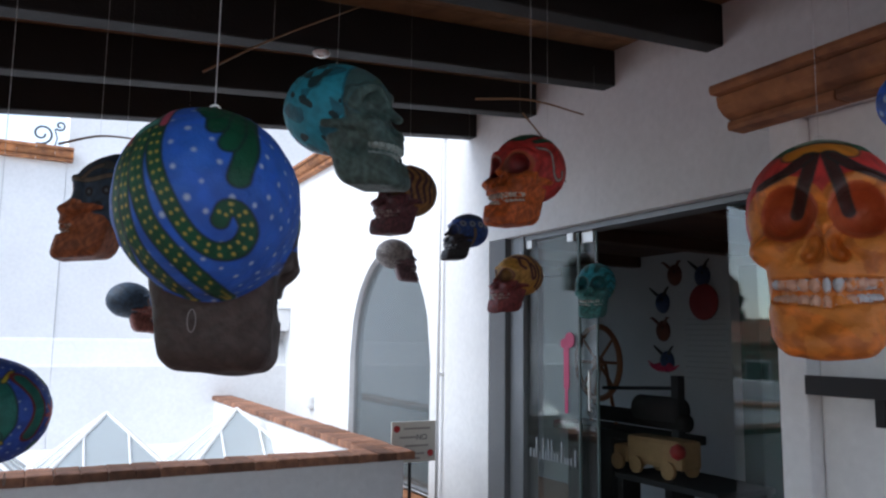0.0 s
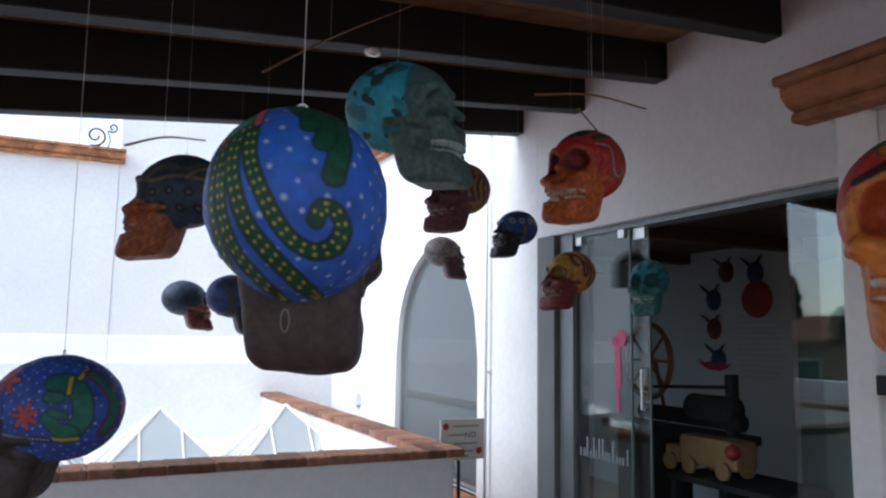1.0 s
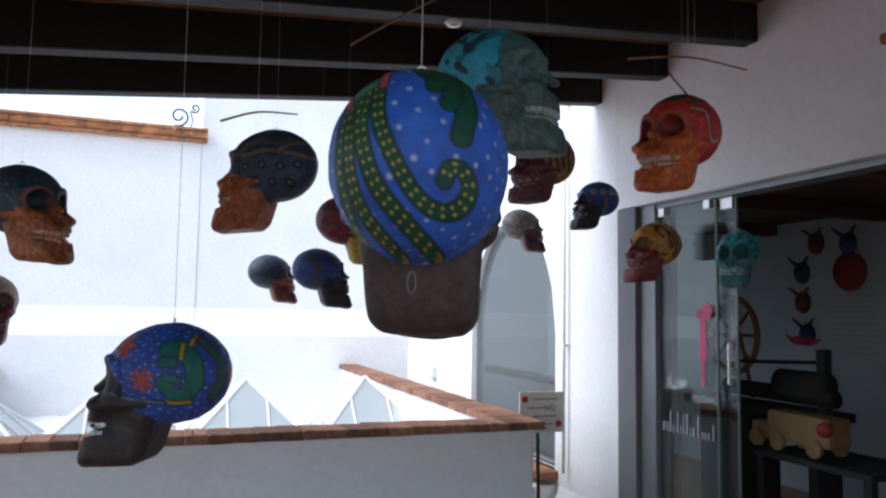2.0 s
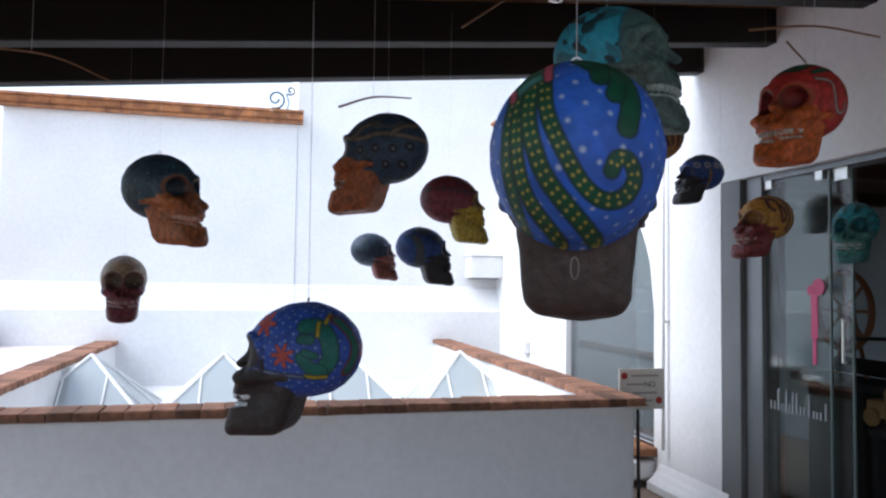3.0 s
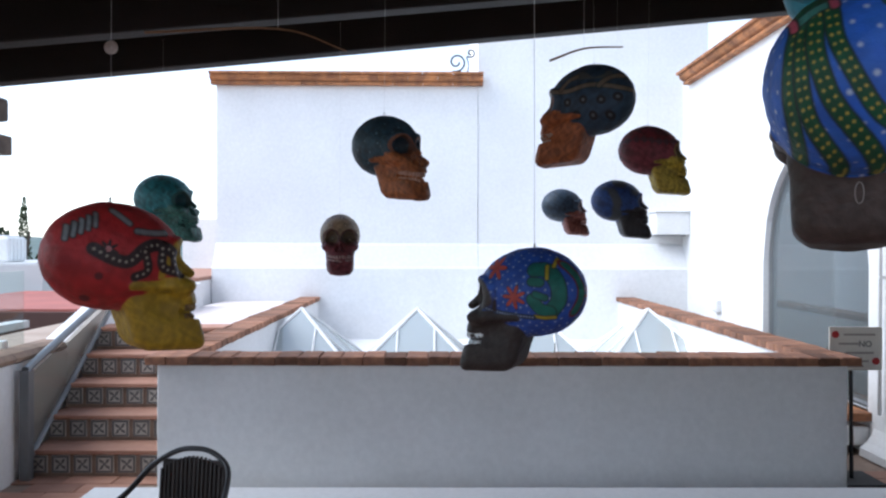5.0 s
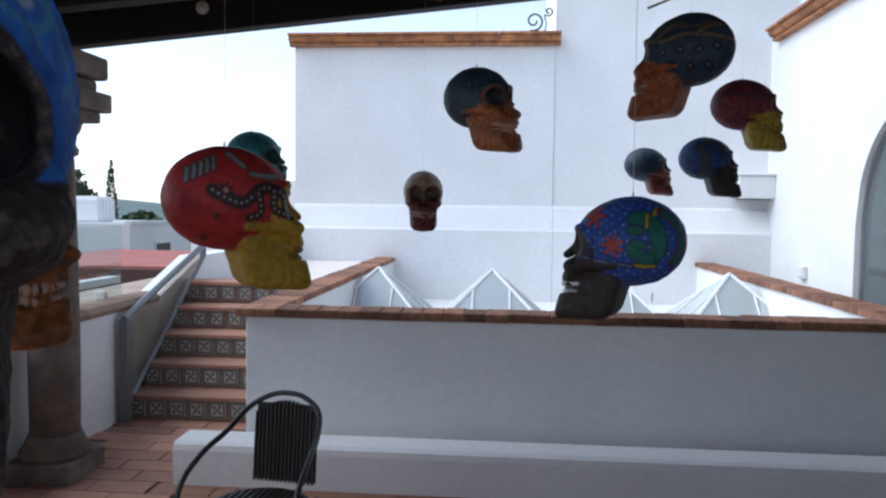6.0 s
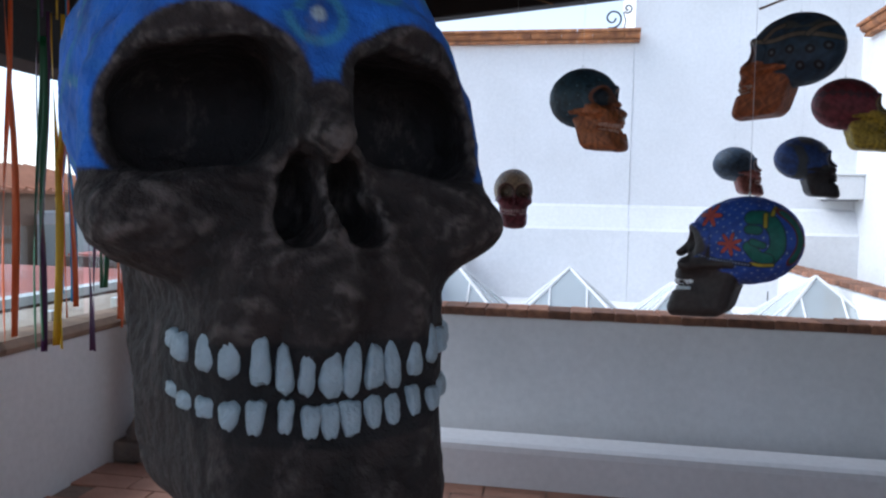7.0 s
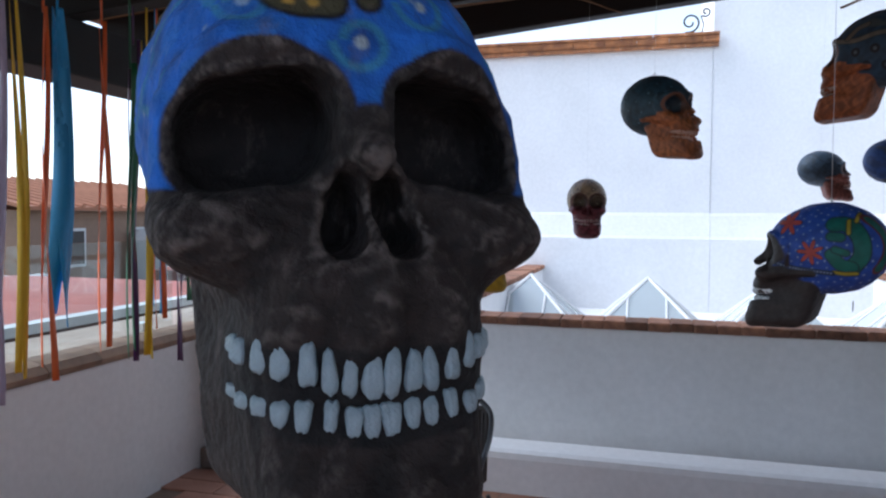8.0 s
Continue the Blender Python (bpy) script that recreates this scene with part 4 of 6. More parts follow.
house(-52, -44, 6, 22, 0.3, mat("grey_house", (0.4, 0.42, 0.45), 0.9), TOWNW, "pale grey flat-roofed house", windows=5)
house(-90, -75, 60, 90, -0.5, TOWNW, CLAYR, "far white house with a clay roof", tiled=True, windows=5)
th = thing("water_tank", "white ribbed rooftop water tank", "water tank", at=pose(-14.3, 16.3, 0.90) @ Matrix.Scale(0.62, 4))
part("tank", boxed(-0.7, 0.7, -0.7, 0.7, 0, 1.1, bevel=0.12), WHITE, th)
part("lid", boxed(-0.5, 0.5, -0.5, 0.5, 1.1, 1.18, bevel=0.03), WHITE, th)
for k in range(5):
    part("rib", boxed(0.70, 0.74, -0.6 + 0.28 * k, -0.5 + 0.28 * k, 0.08, 1.0), WHITE, th)
th = thing("notice_paper", "white printed paper taped to the balustrade", "notice", at=pose(-5.0, -0.28, 0.92))
part("sheet", boxed(0.008, 0.010, -0.09, 0.09, 0, 0.20), PAPER, th)
for k in range(4):
    part("text_line", boxed(0.0105, 0.0125, -0.06, 0.05, 0.045 + 0.035 * k, 0.052 + 0.035 * k), FRAME, th)

LEAF = mat("foliage", (0.060, 0.085, 0.035), 0.8, spot=(0.022, 0.036, 0.016), amount=0.9, scale=0.9, grain=6, bump=0)
BARK = mat("bark", (0.09, 0.065, 0.05), 0.9)


def tree(x, y, z, h, r, seed, cone=False):
    """A tapered trunk with limbs and a crown of many small leaf clumps."""
    rnd = random.Random(seed)
    th = thing("tree", "tall dark cypress in the town" if cone else "leafy green tree in the town", "tree", "town trees", pose(x, y, z))
    bm = tube(bmesh.new(), [(0, 0, 0), (rnd.uniform(-.2, .2), 0, h * 0.4), (0, rnd.uniform(-.2, .2), h * 0.8)], h * 0.035, 7, taper=h * 0.008)
    for k in range(6):
        a = k * 2.4
        zz = h * (0.3 + 0.07 * k)
        tube(bm, [(0, 0, zz), (math.cos(a) * r * 0.7, math.sin(a) * r * 0.7, zz + h * 0.18)], h * 0.012, 5, taper=h * 0.004)
    part("trunk", bm, BARK, th)
    vs, fs = [], []
    n = 900
    for k in range(n):
        zf = rnd.random()
        if cone:
            rad = r * (1 - zf) ** 0.7 * rnd.uniform(0.6, 1.05)
            zz = h * (0.08 + 0.92 * zf)
        else:
            lump = 0.75 + 0.35 * math.sin(zf * 9 + k % 5)
            rad = r * math.sqrt(max(0.0, 1 - (2 * zf - 1) ** 2)) * rnd.uniform(0.5, 1.0) * lump
            zz = h * (0.32 + 0.68 * zf)
        a = rnd.uniform(0, 6.283)
        c = Vector((rad * math.cos(a), rad * math.sin(a), zz))
        s = r * rnd.uniform(0.08, 0.17)
        u = Vector((rnd.gauss(0, 1), rnd.gauss(0, 1), rnd.gauss(0, 1))).normalized()
        w = u.orthogonal().normalized()
        b = len(vs)
        vs += [c - u * s, c + w * s * 0.6, c + u * s, c - w * s * 0.6 + u.cross(w) * s * 0.4]
        fs += [(b, b + 1, b + 2), (b, b + 2, b + 3)]
    me = bpy.data.meshes.new("crown")
    me.from_pydata(vs, [], fs)
    me.materials.append(LEAF)
    crown = new("crown", me)
    crown.parent = th


for i, (x, y, h, r, c) in enumerate(((-25, 31.5, 9.6, 1.9, False), (-21.9, 31, 9.6, 0.75, True), (-30, 30, 7.5, 3.2, False), (-32, 44, 6.9, 2.8, False), (-24, 34, 6.5, 2.2, False), (-46, 40, 7.2, 4, False), (-36, 62, 6.6, 3.5, False), (-55, 26, 7.4, 3.2, False), (-66, 48, 7.0, 4, False))):
    tree(x, y, -6, h, r, i + 11, c)
bm = bmesh.new()
rnd = random.Random(5)
cols, rows_ = 90, 10
grid = []
for i in range(cols + 1):
    a = radians(60 + 150 * i / cols)
    line = []
    for j in range(rows_ + 1):
        d = 350 + 60 * j
        hh = 16 * math.sin(math.pi * j / rows_) * (0.75 + 0.2 * math.sin(i * 0.35) + 0.12 * math.sin(i * 0.9 + 1)) + rnd.uniform(-0.6, 0.6)
        line.append(bm.verts.new((d * math.cos(a), d * math.sin(a), -6.5 + hh)))
    grid.append(line)
for i in range(cols):
    for j in range(rows_):
        bm.faces.new((grid[i][j], grid[i][j + 1], grid[i + 1][j + 1], grid[i + 1][j]))
bmesh.ops.recalc_face_normals(bm, faces=bm.faces[:])
structure("hills", bm, mat("far_woods", (0.13, 0.17, 0.16), 0.95, spot=(0.08, 0.12, 0.10), amount=0.8, scale=0.06, grain=0.4, bump=0), "low wooded hills on the horizon", "hills", smooth=True)


# ---- papier-mache skulls ----
def smin(a, b, k):
    h = np.clip(0.5 + 0.5 * (b - a) / k, 0, 1)
    return b * (1 - h) + a * h - k * h * (1 - h)


def smax(a, b, k):
    return -smin(-a, -b, k)


def ell(X, Y, Z, c, r):
    x, y, z = (X - c[0]) / r[0], (Y - c[1]) / r[1], (Z - c[2]) / r[2]
    k0 = np.sqrt(x * x + y * y + z * z)
    k1 = np.sqrt((x / r[0]) ** 2 + (y / r[1]) ** 2 + (z / r[2]) ** 2)
    return k0 * (k0 - 1) / np.maximum(k1, 1e-6)


def rbox(X, Y, Z, c, h, r):
    q = [np.abs(v - o) - (s - r) for v, o, s in zip((X, Y, Z), c, h)]
    out = np.sqrt(sum(np.maximum(v, 0) ** 2 for v in q))
    return out + np.minimum(np.maximum(np.maximum(q[0], q[1]), q[2]), 0) - r


def caps(X, Y, Z, a, b, r):
    a, b = np.array(a, float), np.array(b, float)
    d = b - a
    t = np.clip(((X - a[0]) * d[0] + (Y - a[1]) * d[1] + (Z - a[2]) * d[2]) / (d @ d), 0, 1)
    return np.sqrt((X - a[0] - t * d[0]) ** 2 + (Y - a[1] - t * d[1]) ** 2 + (Z - a[2] - t * d[2]) ** 2) - r


TEETH = [(row, a) for row in (0, 1) for a in np.radians((-87, -72, -56, -41, -27, -13.5, 0, 13.5, 27, 41, 56, 72, 87))]


def tooth_place(row, a):
    """Centre and half sizes of one tooth, in heights of the skull."""
    wide = 0.0185 if abs(a) < 0.8 else 0.026
    return (0.185 * math.sin(a), -0.355 - 0.165 * math.cos(a) + (0.012 if row else 0.0), -0.214 + 0.012 * abs(a) if row == 0 else -0.279 + 0.014 * abs(a)), (wide * 0.92, 0.018, (0.034 if row == 0 else 0.028) - 0.007 * abs(a))


def skull_field(X, Y, Z, teeth=True):
    """Signed distances to the braincase and to the face bones; the face looks along -y, the height is 1."""
    x = np.abs(X)
    big = 0 if teeth else 1
    cran = ell(X, Y, Z, (0, 0.02, 0.15), (0.335, 0.42, 0.355))
    cran = smin(cran, ell(X, Y, Z, (0, -0.14, 0.12), (0.29, 0.30, 0.31)), 0.05)
    face = rbox(X, Y, Z, (0, -0.27, 0.03), (0.235, 0.165, 0.17), 0.09)
    taper = (1 + 0.35 * np.clip(-(Z + 0.12), 0, 0.5)) * (1 + (0.55 + 0.95 * big) * np.clip(-(Y + 0.32 - 0.09 * big), 0, 0.4))
    jaw = rbox(X * taper, Y - 0.30 * (Z + 0.28), Z - 0.06 * (Y + 0.3), (0, -0.285, -0.275), (0.242, 0.240, 0.212), 0.088)
    jaw = smin(jaw, ell(X, Y, Z, (0, -0.40, -0.16), (0.175, 0.14, 0.16)), 0.06)
    jaw = smin(jaw, ell(X, Y, Z, (0, -0.52, -0.44), (0.095, 0.075, 0.06)), 0.06)
    face = smin(face, jaw, 0.05)
    # cheek hollows, cheekbones and arches
    face = smax(face, -ell(x, Y, Z, (0.29, -0.29, -0.19), (0.085, 0.15, 0.10)), 0.06)
    face = smin(face, ell(x, Y, Z, (0.20, -0.39, -0.055), (0.095, 0.085, 0.055)), 0.06)
    face = smin(face, caps(x, Y, Z, (0.24, -0.36, -0.05), (0.278, -0.04, -0.03), 0.030), 0.05)
    face = smin(face, caps(x, Y, Z, (0.258, -0.25 - 0.03 * big, 0.20 - 0.07 * big), (0.255, -0.30 - 0.03 * big, -0.03), 0.034 + 0.006 * big), 0.05)
    if big:
        face = smax(face, -ell(x, Y, Z, (0.275, -0.39, -0.170), (0.095, 0.15, 0.068)), 0.03)
        face = smin(face, ell(x, Y, Z, (0.195, -0.37, -0.055), (0.075, 0.095, 0.060)), 0.04)
    # brow and orbits
    brow = np.sqrt((np.sqrt((x - 0.145) ** 2 + ((Z - 0.110) * 0.98) ** 2) - 0.134 + 0.020 * big) ** 2 + (Y + 0.385 - 0.25 * np.clip(x - 0.12, 0, 1) - 3.3 * np.clip(x - 0.12, 0, 1) ** 2) ** 2) - 0.032
    face = smin(face, brow, 0.03)
    face = smin(face, caps(X, Y, Z, (0, -0.40, 0.13), (0, -0.515 + 0.03 * big, 0.015 + 0.035 * big), 0.034 - 0.010 * big), 0.035)
    both = smin(cran, face, 0.03)
    hole = ell(x, Y, Z, (0.145 + 0.004 * big, -0.47, 0.105 - 0.006 * big), (0.117 - 0.008 * big, 0.21, 0.117 - 0.027 * big))
    if big:
        hole = rbox(x, Y, Z + 0.14 * (x - 0.148), (0.150, -0.44, 0.096), (0.113, 0.24, 0.084), 0.072)
    both = smax(both, -hole, 0.02)
    if big:
        both = smin(both, caps(X, Y, Z, (0, -0.36, 0.15), (0, -0.478, 0.058), 0.015), 0.05)
    nose = smin(ell(x, Y, Z, (0.032, -0.53, -0.010), (0.030, 0.18, 0.058)), ell(x, Y, Z, (0.042, -0.52, -0.052), (0.032, 0.16, 0.034)), 0.02) if big else smin(ell(x, Y, Z, (0.036, -0.535, -0.04), (0.037, 0.12, 0.072)), ell(x, Y, Z, (0.060, -0.53, -0.085), (0.032, 0.10, 0.036)), 0.02)
    both = smax(both, -nose, 0.015)
    # groove for the teeth
    a = np.arctan2(X, -(Y + 0.355))
    rad = np.sqrt(X ** 2 / 1.25 + (Y + 0.355) ** 2)
    groove = np.maximum(np.maximum(np.abs(Z + 0.243 - 0.013 * np.abs(a)) - 0.061 + 0.011 * np.abs(a), np.abs(a) - 1.55), 0.152 + 0.012 * big - rad)
    if teeth:
        both = smax(both, -groove, 0.012)
    tooth = np.full(X.shape, 1.0)
    if teeth:
        for row, ang in TEETH:
            c, r = tooth_place(row, ang)
            sa, ca = abs(math.sin(ang)), abs(math.cos(ang))
            tooth = np.minimum(tooth, ell(X, Y, Z, (c[0], c[1] + 0.004, c[2]), (r[0] * ca + 0.022 * sa, r[0] * sa + 0.022 * ca, r[2])))
    return cran, face, hole, both, tooth


def pulp(F, X, Y, Z, teeth):
    """Adds the uneven hand-laid surface to the field; the great skull also gets roots over its teeth."""
    F = F + 0.0035 * (np.sin(X * 31 + 1.3 * np.sin(Z * 23)) * np.sin(Y * 27 + Z * 11) * np.sin(Z * 29 + X * 9))
    if not teeth:
        zone = (np.exp(-((Z + 0.17) / 0.06) ** 2) + 0.7 * np.exp(-((Z + 0.41) / 0.06) ** 2)) * np.clip((-0.38 - Y) / 0.08, 0, 1)
        F = F + 0.0075 * zone * np.sin(X * 62 + 2.0 * np.sin(Z * 14 + X * 5))
        F = F + 0.0028 * np.sin(X * 75 + 3 * np.sin(Z * 41)) * np.sin(Z * 66 + 3 * np.sin(Y * 37)) * np.sin(Y * 71)
    return F


def surface_net(step, teeth=True):
    """The skull's surface as a mesh of quads (vertices near each sign change of the field)."""
    lo, hi = np.array((-0.42, -0.68, -0.56)), np.array((0.42, 0.50, 0.56))
    k = 4
    n = np.ceil((hi - lo) / (step * k)).astype(int)
    # a coarse pass finds the blocks that the surface crosses
    ax = [lo[i] + step * k * (np.arange(n[i]) + 0.5) for i in range(3)]
    f = skull_field(*np.meshgrid(*ax, indexing="ij"), teeth)
    C = np.minimum(f[3], f[4])
    big = np.repeat(np.repeat(np.repeat(C, k, 0), k, 1), k, 2)
    F = np.where(big < 0, -1.0, 1.0)
    at = np.argwhere(np.abs(big) < 0.030 + 2 * step * k)
    P = lo + at * step
    f = skull_field(P[:, 0], P[:, 1], P[:, 2], teeth)
    F[tuple(at.T)] = pulp(np.minimum(f[3], f[4]), P[:, 0], P[:, 1], P[:, 2], teeth)
    inside = F < 0
    m = np.array(F.shape) - 1
    corner = [(i, j, l) for i in (0, 1) for j in (0, 1) for l in (0, 1)]
    total = sum(inside[i:m[0] + i, j:m[1] + j, l:m[2] + l].astype(np.int8) for i, j, l in corner)
    cell = np.argwhere((total > 0) & (total < 8))
    idx = np.full(m, -1)
    idx[tuple(cell.T)] = np.arange(len(cell))
    acc, cnt = np.zeros((len(cell), 3)), np.zeros(len(cell))
    for axis in range(3):
        for c in corner:
            if c[axis]:
                continue
            p = cell + c
            q = p.copy()
            q[:, axis] += 1
            fa, fb = F[tuple(p.T)], F[tuple(q.T)]
            cross = (fa < 0) != (fb < 0)
            off = np.tile(np.array(c, float), (len(cell), 1))
            off[:, axis] = np.where(cross, fa / np.where(cross, fa - fb, 1), 0)
            acc += off * cross[:, None]
            cnt += cross
    verts = lo + (cell + acc / cnt[:, None]) * step
    quads = []
    for axis in range(3):
        u, v = [(1, 2), (2, 0), (0, 1)][axis]
        lo_, hi_ = [slice(1, m[i]) for i in range(3)], [slice(1, m[i]) for i in range(3)]
        hi_[axis] = slice(2, m[axis] + 1)
        a, b = inside[tuple(lo_)], inside[tuple(hi_)]
        for flip, mask in ((False, a & ~b), (True, ~a & b)):
            g = np.argwhere(mask) + 1
            ring = []
            for du, dv in ((-1, -1), (0, -1), (0, 0), (-1, 0)):
                w = g.copy()
                w[:, u] += du
                w[:, v] += dv
                ring.append(idx[tuple(w.T)])
            ring = np.stack(ring[::-1] if flip else ring, 1)
            quads.append(ring[(ring >= 0).all(1)])
    return verts, np.concatenate(quads)


NETS = {}


SKULL_STEP = {"finest": (0.0058, True), "fine": (0.0072, True), "plain": (0.0115, True), "great": (0.0048, False)}


def net(kind):
    if kind not in NETS:
        step, teeth = SKULL_STEP[kind]
        v, q = surface_net(step, teeth)
        f = skull_field(v[:, 0], v[:, 1], v[:, 2], teeth)
        NETS[kind] = (v, q, f)
    return NETS[kind]


def hashed(P, s):
    """Soft brush noise from 0 to 1."""
    out = np.zeros(len(P))
    for q, d in enumerate(((0.8, 0.5, 0.33), (-0.4, 0.82, 0.41), (0.3, -0.45, 0.84), (0.75, -0.6, -0.25), (-0.55, -0.3, 0.78))):
        e = np.roll(d, q + 1)
        out += np.sin(P @ d * s * 1.9 + 2.2 * np.sin(P @ e * s * 1.3 + q))
    return np.clip(0.5 + 0.2 * out, 0, 1)


def to_line(U, V, pts):
    """Distance to a bent line, and how far along it."""
    best, along, run = np.full(U.shape, 9.0), np.zeros(U.shape), 0.0
    for (a, b), (c, d) in zip(pts, pts[1:]):
        l = math.hypot(c - a, d - b)
        t = np.clip(((U - a) * (c - a) + (V - b) * (d - b)) / (l * l), 0, 1)
        dist = np.hypot(U - a - t * (c - a), V - b - t * (d - b))
        near = dist < best
        along = np.where(near, run + t * l, along)
        best = np.minimum(best, dist)
        run += l
    return best, along


def bend(pts, n=6):
    """More points on a smooth curve through the given ones."""
    p = [np.array(q, float) for q in pts]
    p = [2 * p[0] - p[1]] + p + [2 * p[-1] - p[-2]]
    out = []
    for i in range(1, len(p) - 2):
        for k in range(n):
            t = k / n
            a, b, c, d = p[i - 1:i + 3]
            out.append(tuple(0.5 * (2 * b + (c - a) * t + (2 * a - 5 * b + 4 * c - d) * t * t + (3 * b - a - 3 * c + d) * t ** 3)))
    return out + [tuple(p[-2])]


class Paint:
    """Colours laid on a skull's vertices, one coat over another."""

    def __init__(self, kind):
        self.v, self.q, (cr, fa, ho, bo, to) = net(kind)
        self.e = SKULL_STEP[kind][0]
        self.X, self.Y, self.Z = X, Y, Z = self.v.T
        ax = np.abs(X)
        eye = np.hypot(ax - 0.145, Z - 0.105) * (1.33 if kind == "great" else 1.0)
        low = np.maximum(np.maximum(0.01 - Z, np.minimum(0.09 - ax, 0.17 - Z)), 0.165 - eye)
        bone = cr - 0.004 - fa
        self.rim(np.maximum(np.maximum(np.minimum(bone, low), -0.235 - Z), np.maximum(np.minimum(0.165 - eye, -0.2 - Y), np.minimum(0.02 - ho, 0.5 - Y) if kind == "great" else -1.0)))
        self.tooth = to < (0.001 if kind.startswith("fine") else 0.0)
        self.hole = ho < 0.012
        self.under = np.maximum(np.maximum(np.minimum(bone, 0.03 - 0.25 * np.clip(Y + 0.28, 0, 1) - Z), -0.235 - Z), np.minimum(np.minimum(0.05 - ax, 0.06 - Z), -0.40 - Y))
        self.C = np.zeros((len(self.v), 3))

    def soft(self, d):
        """From 0 outside to 1 inside an edge, over about one step of the mesh."""
        return np.clip(d / (1.3 * self.e) + 0.5, 0, 1)

    def rim(self, d):
        """Sets where the face's coat lies, by the distance inside its rim."""
        self.face, self.skin = d > 0, self.soft(d)

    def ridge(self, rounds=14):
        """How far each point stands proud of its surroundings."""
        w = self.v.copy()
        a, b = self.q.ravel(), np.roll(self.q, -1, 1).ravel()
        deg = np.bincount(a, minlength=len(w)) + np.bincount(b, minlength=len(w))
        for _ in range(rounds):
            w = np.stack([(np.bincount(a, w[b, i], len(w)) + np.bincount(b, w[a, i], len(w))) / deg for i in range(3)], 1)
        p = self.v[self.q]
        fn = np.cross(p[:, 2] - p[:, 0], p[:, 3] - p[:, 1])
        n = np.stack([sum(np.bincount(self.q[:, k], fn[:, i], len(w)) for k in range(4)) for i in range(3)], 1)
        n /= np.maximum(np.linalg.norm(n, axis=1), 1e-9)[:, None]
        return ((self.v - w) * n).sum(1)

    def coat(self, mask, colour, alpha=1.0, mottle=0.0, s=25.0):
        m = (np.asarray(mask, float) * alpha)[:, None]
        c = np.array(colour)[None, :] * (1 + mottle * (hashed(self.v, s) - 0.5))[:, None]
        self.C = self.C * (1 - m) + c * m

    def base(self, cranium, face, teeth=(0.55, 0.6, 0.62), mottle=0.5, dark=0.5):
        self.coat(np.ones(len(self.v)), cranium, mottle=mottle)
        self.coat(self.skin, face, mottle=mottle * 1.2, s=34)
        self.coat(self.skin * np.clip((hashed(self.v + 3, 60) - 0.5) * 3, 0, 1), np.array(face) * dark, 0.4)
        if teeth is not None:
            self.coat(self.tooth, teeth, mottle=0.2)

    def dots(self, n, r, colour, where=True, alpha=0.9):
        d = self.v - np.array((0, 0, 0.15))
        d /= np.linalg.norm(d, axis=1)[:, None]
        k = np.arange(n) + 0.5
        ph, z = np.pi * (1 + 5 ** 0.5) * k, 1 - 2 * k / n
        rr = np.sqrt(1 - z * z)
        rs = np.random.RandomState(n)
        p = np.stack([rr * np.cos(ph), rr * np.sin(ph), z], 1) + rs.normal(0, 0.4 / n ** 0.5, (n, 3))
        p /= np.linalg.norm(p, axis=1)[:, None]
        size = r * rs.uniform(0.7, 1.2, n)
        near = np.arccos(np.clip(d @ p.T, -1, 1)) - size[None, :]
        self.coat(self.soft(-near.min(1) * 0.34) * (1 - self.skin) * where, colour, alpha)

    def star(self, U, V, c, r, colour, edge=(0.03, 0.02, 0.03), arms=7, where=True, turn=0.0, ew=0.010):
        a = np.arctan2(V - c[1], U - c[0]) + turn
        d = np.hypot(U - c[0], V - c[1])
        rad = r * (0.66 + 0.34 * np.cos(arms * a))
        ok = where * (1 - self.skin)
        self.coat(self.soft(rad + ew - d) * ok, edge)
        self.coat(self.soft(rad - d) * ok, colour, mottle=0.3)

    def band(self, U, V, pts, w, colour, edge=(0.01, 0.03, 0.03), ew=0.008, where=True, over=False, dots=None, gap=0.05, off=0.0, size=0.0082, lines=True):
        d, s = to_line(U, V, bend(pts))
        ok = where * (np.ones(len(U)) if over else 1 - self.skin)
        if lines:
            self.coat(self.soft(w + ew - d) * ok, edge)
        self.coat(self.soft(w - d) * ok, colour, mottle=0.3)
        if dots is not None:
            self.coat(self.soft(size - np.hypot((s + gap / 2) % gap - gap / 2, d - off)) * ok, dots)

    def mesh(self, name, h, material, tall=1.0):
        me = bpy.data.meshes.new(name)
        me.from_pydata((self.v * (h, h, h * tall)).tolist(), [], self.q.tolist())
        layer = me.color_attributes.new("paint", "FLOAT_COLOR", "POINT")
        layer.data.foreach_set("color", np.concatenate([np.clip(self.C, 0, 1), np.ones((len(self.C), 1))], 1).astype(np.float32).ravel())
        me.polygons.foreach_set("use_smooth", np.ones(len(me.polygons), bool))
        me.materials.append(material)
        me.update()
        return me


SKIN = paint_mat("painted_papier_mache")
SKIN_WORN = paint_mat("dry_brushed_papier_mache", 0.85, 0.75)
BLUE, GREEN, BLACKP = (0.028, 0.13, 0.60), (0.004, 0.085, 0.04), (0.012, 0.012, 0.014)
CHAR = (0.060, 0.047, 0.042)
WHT = (0.62, 0.66, 0.70)


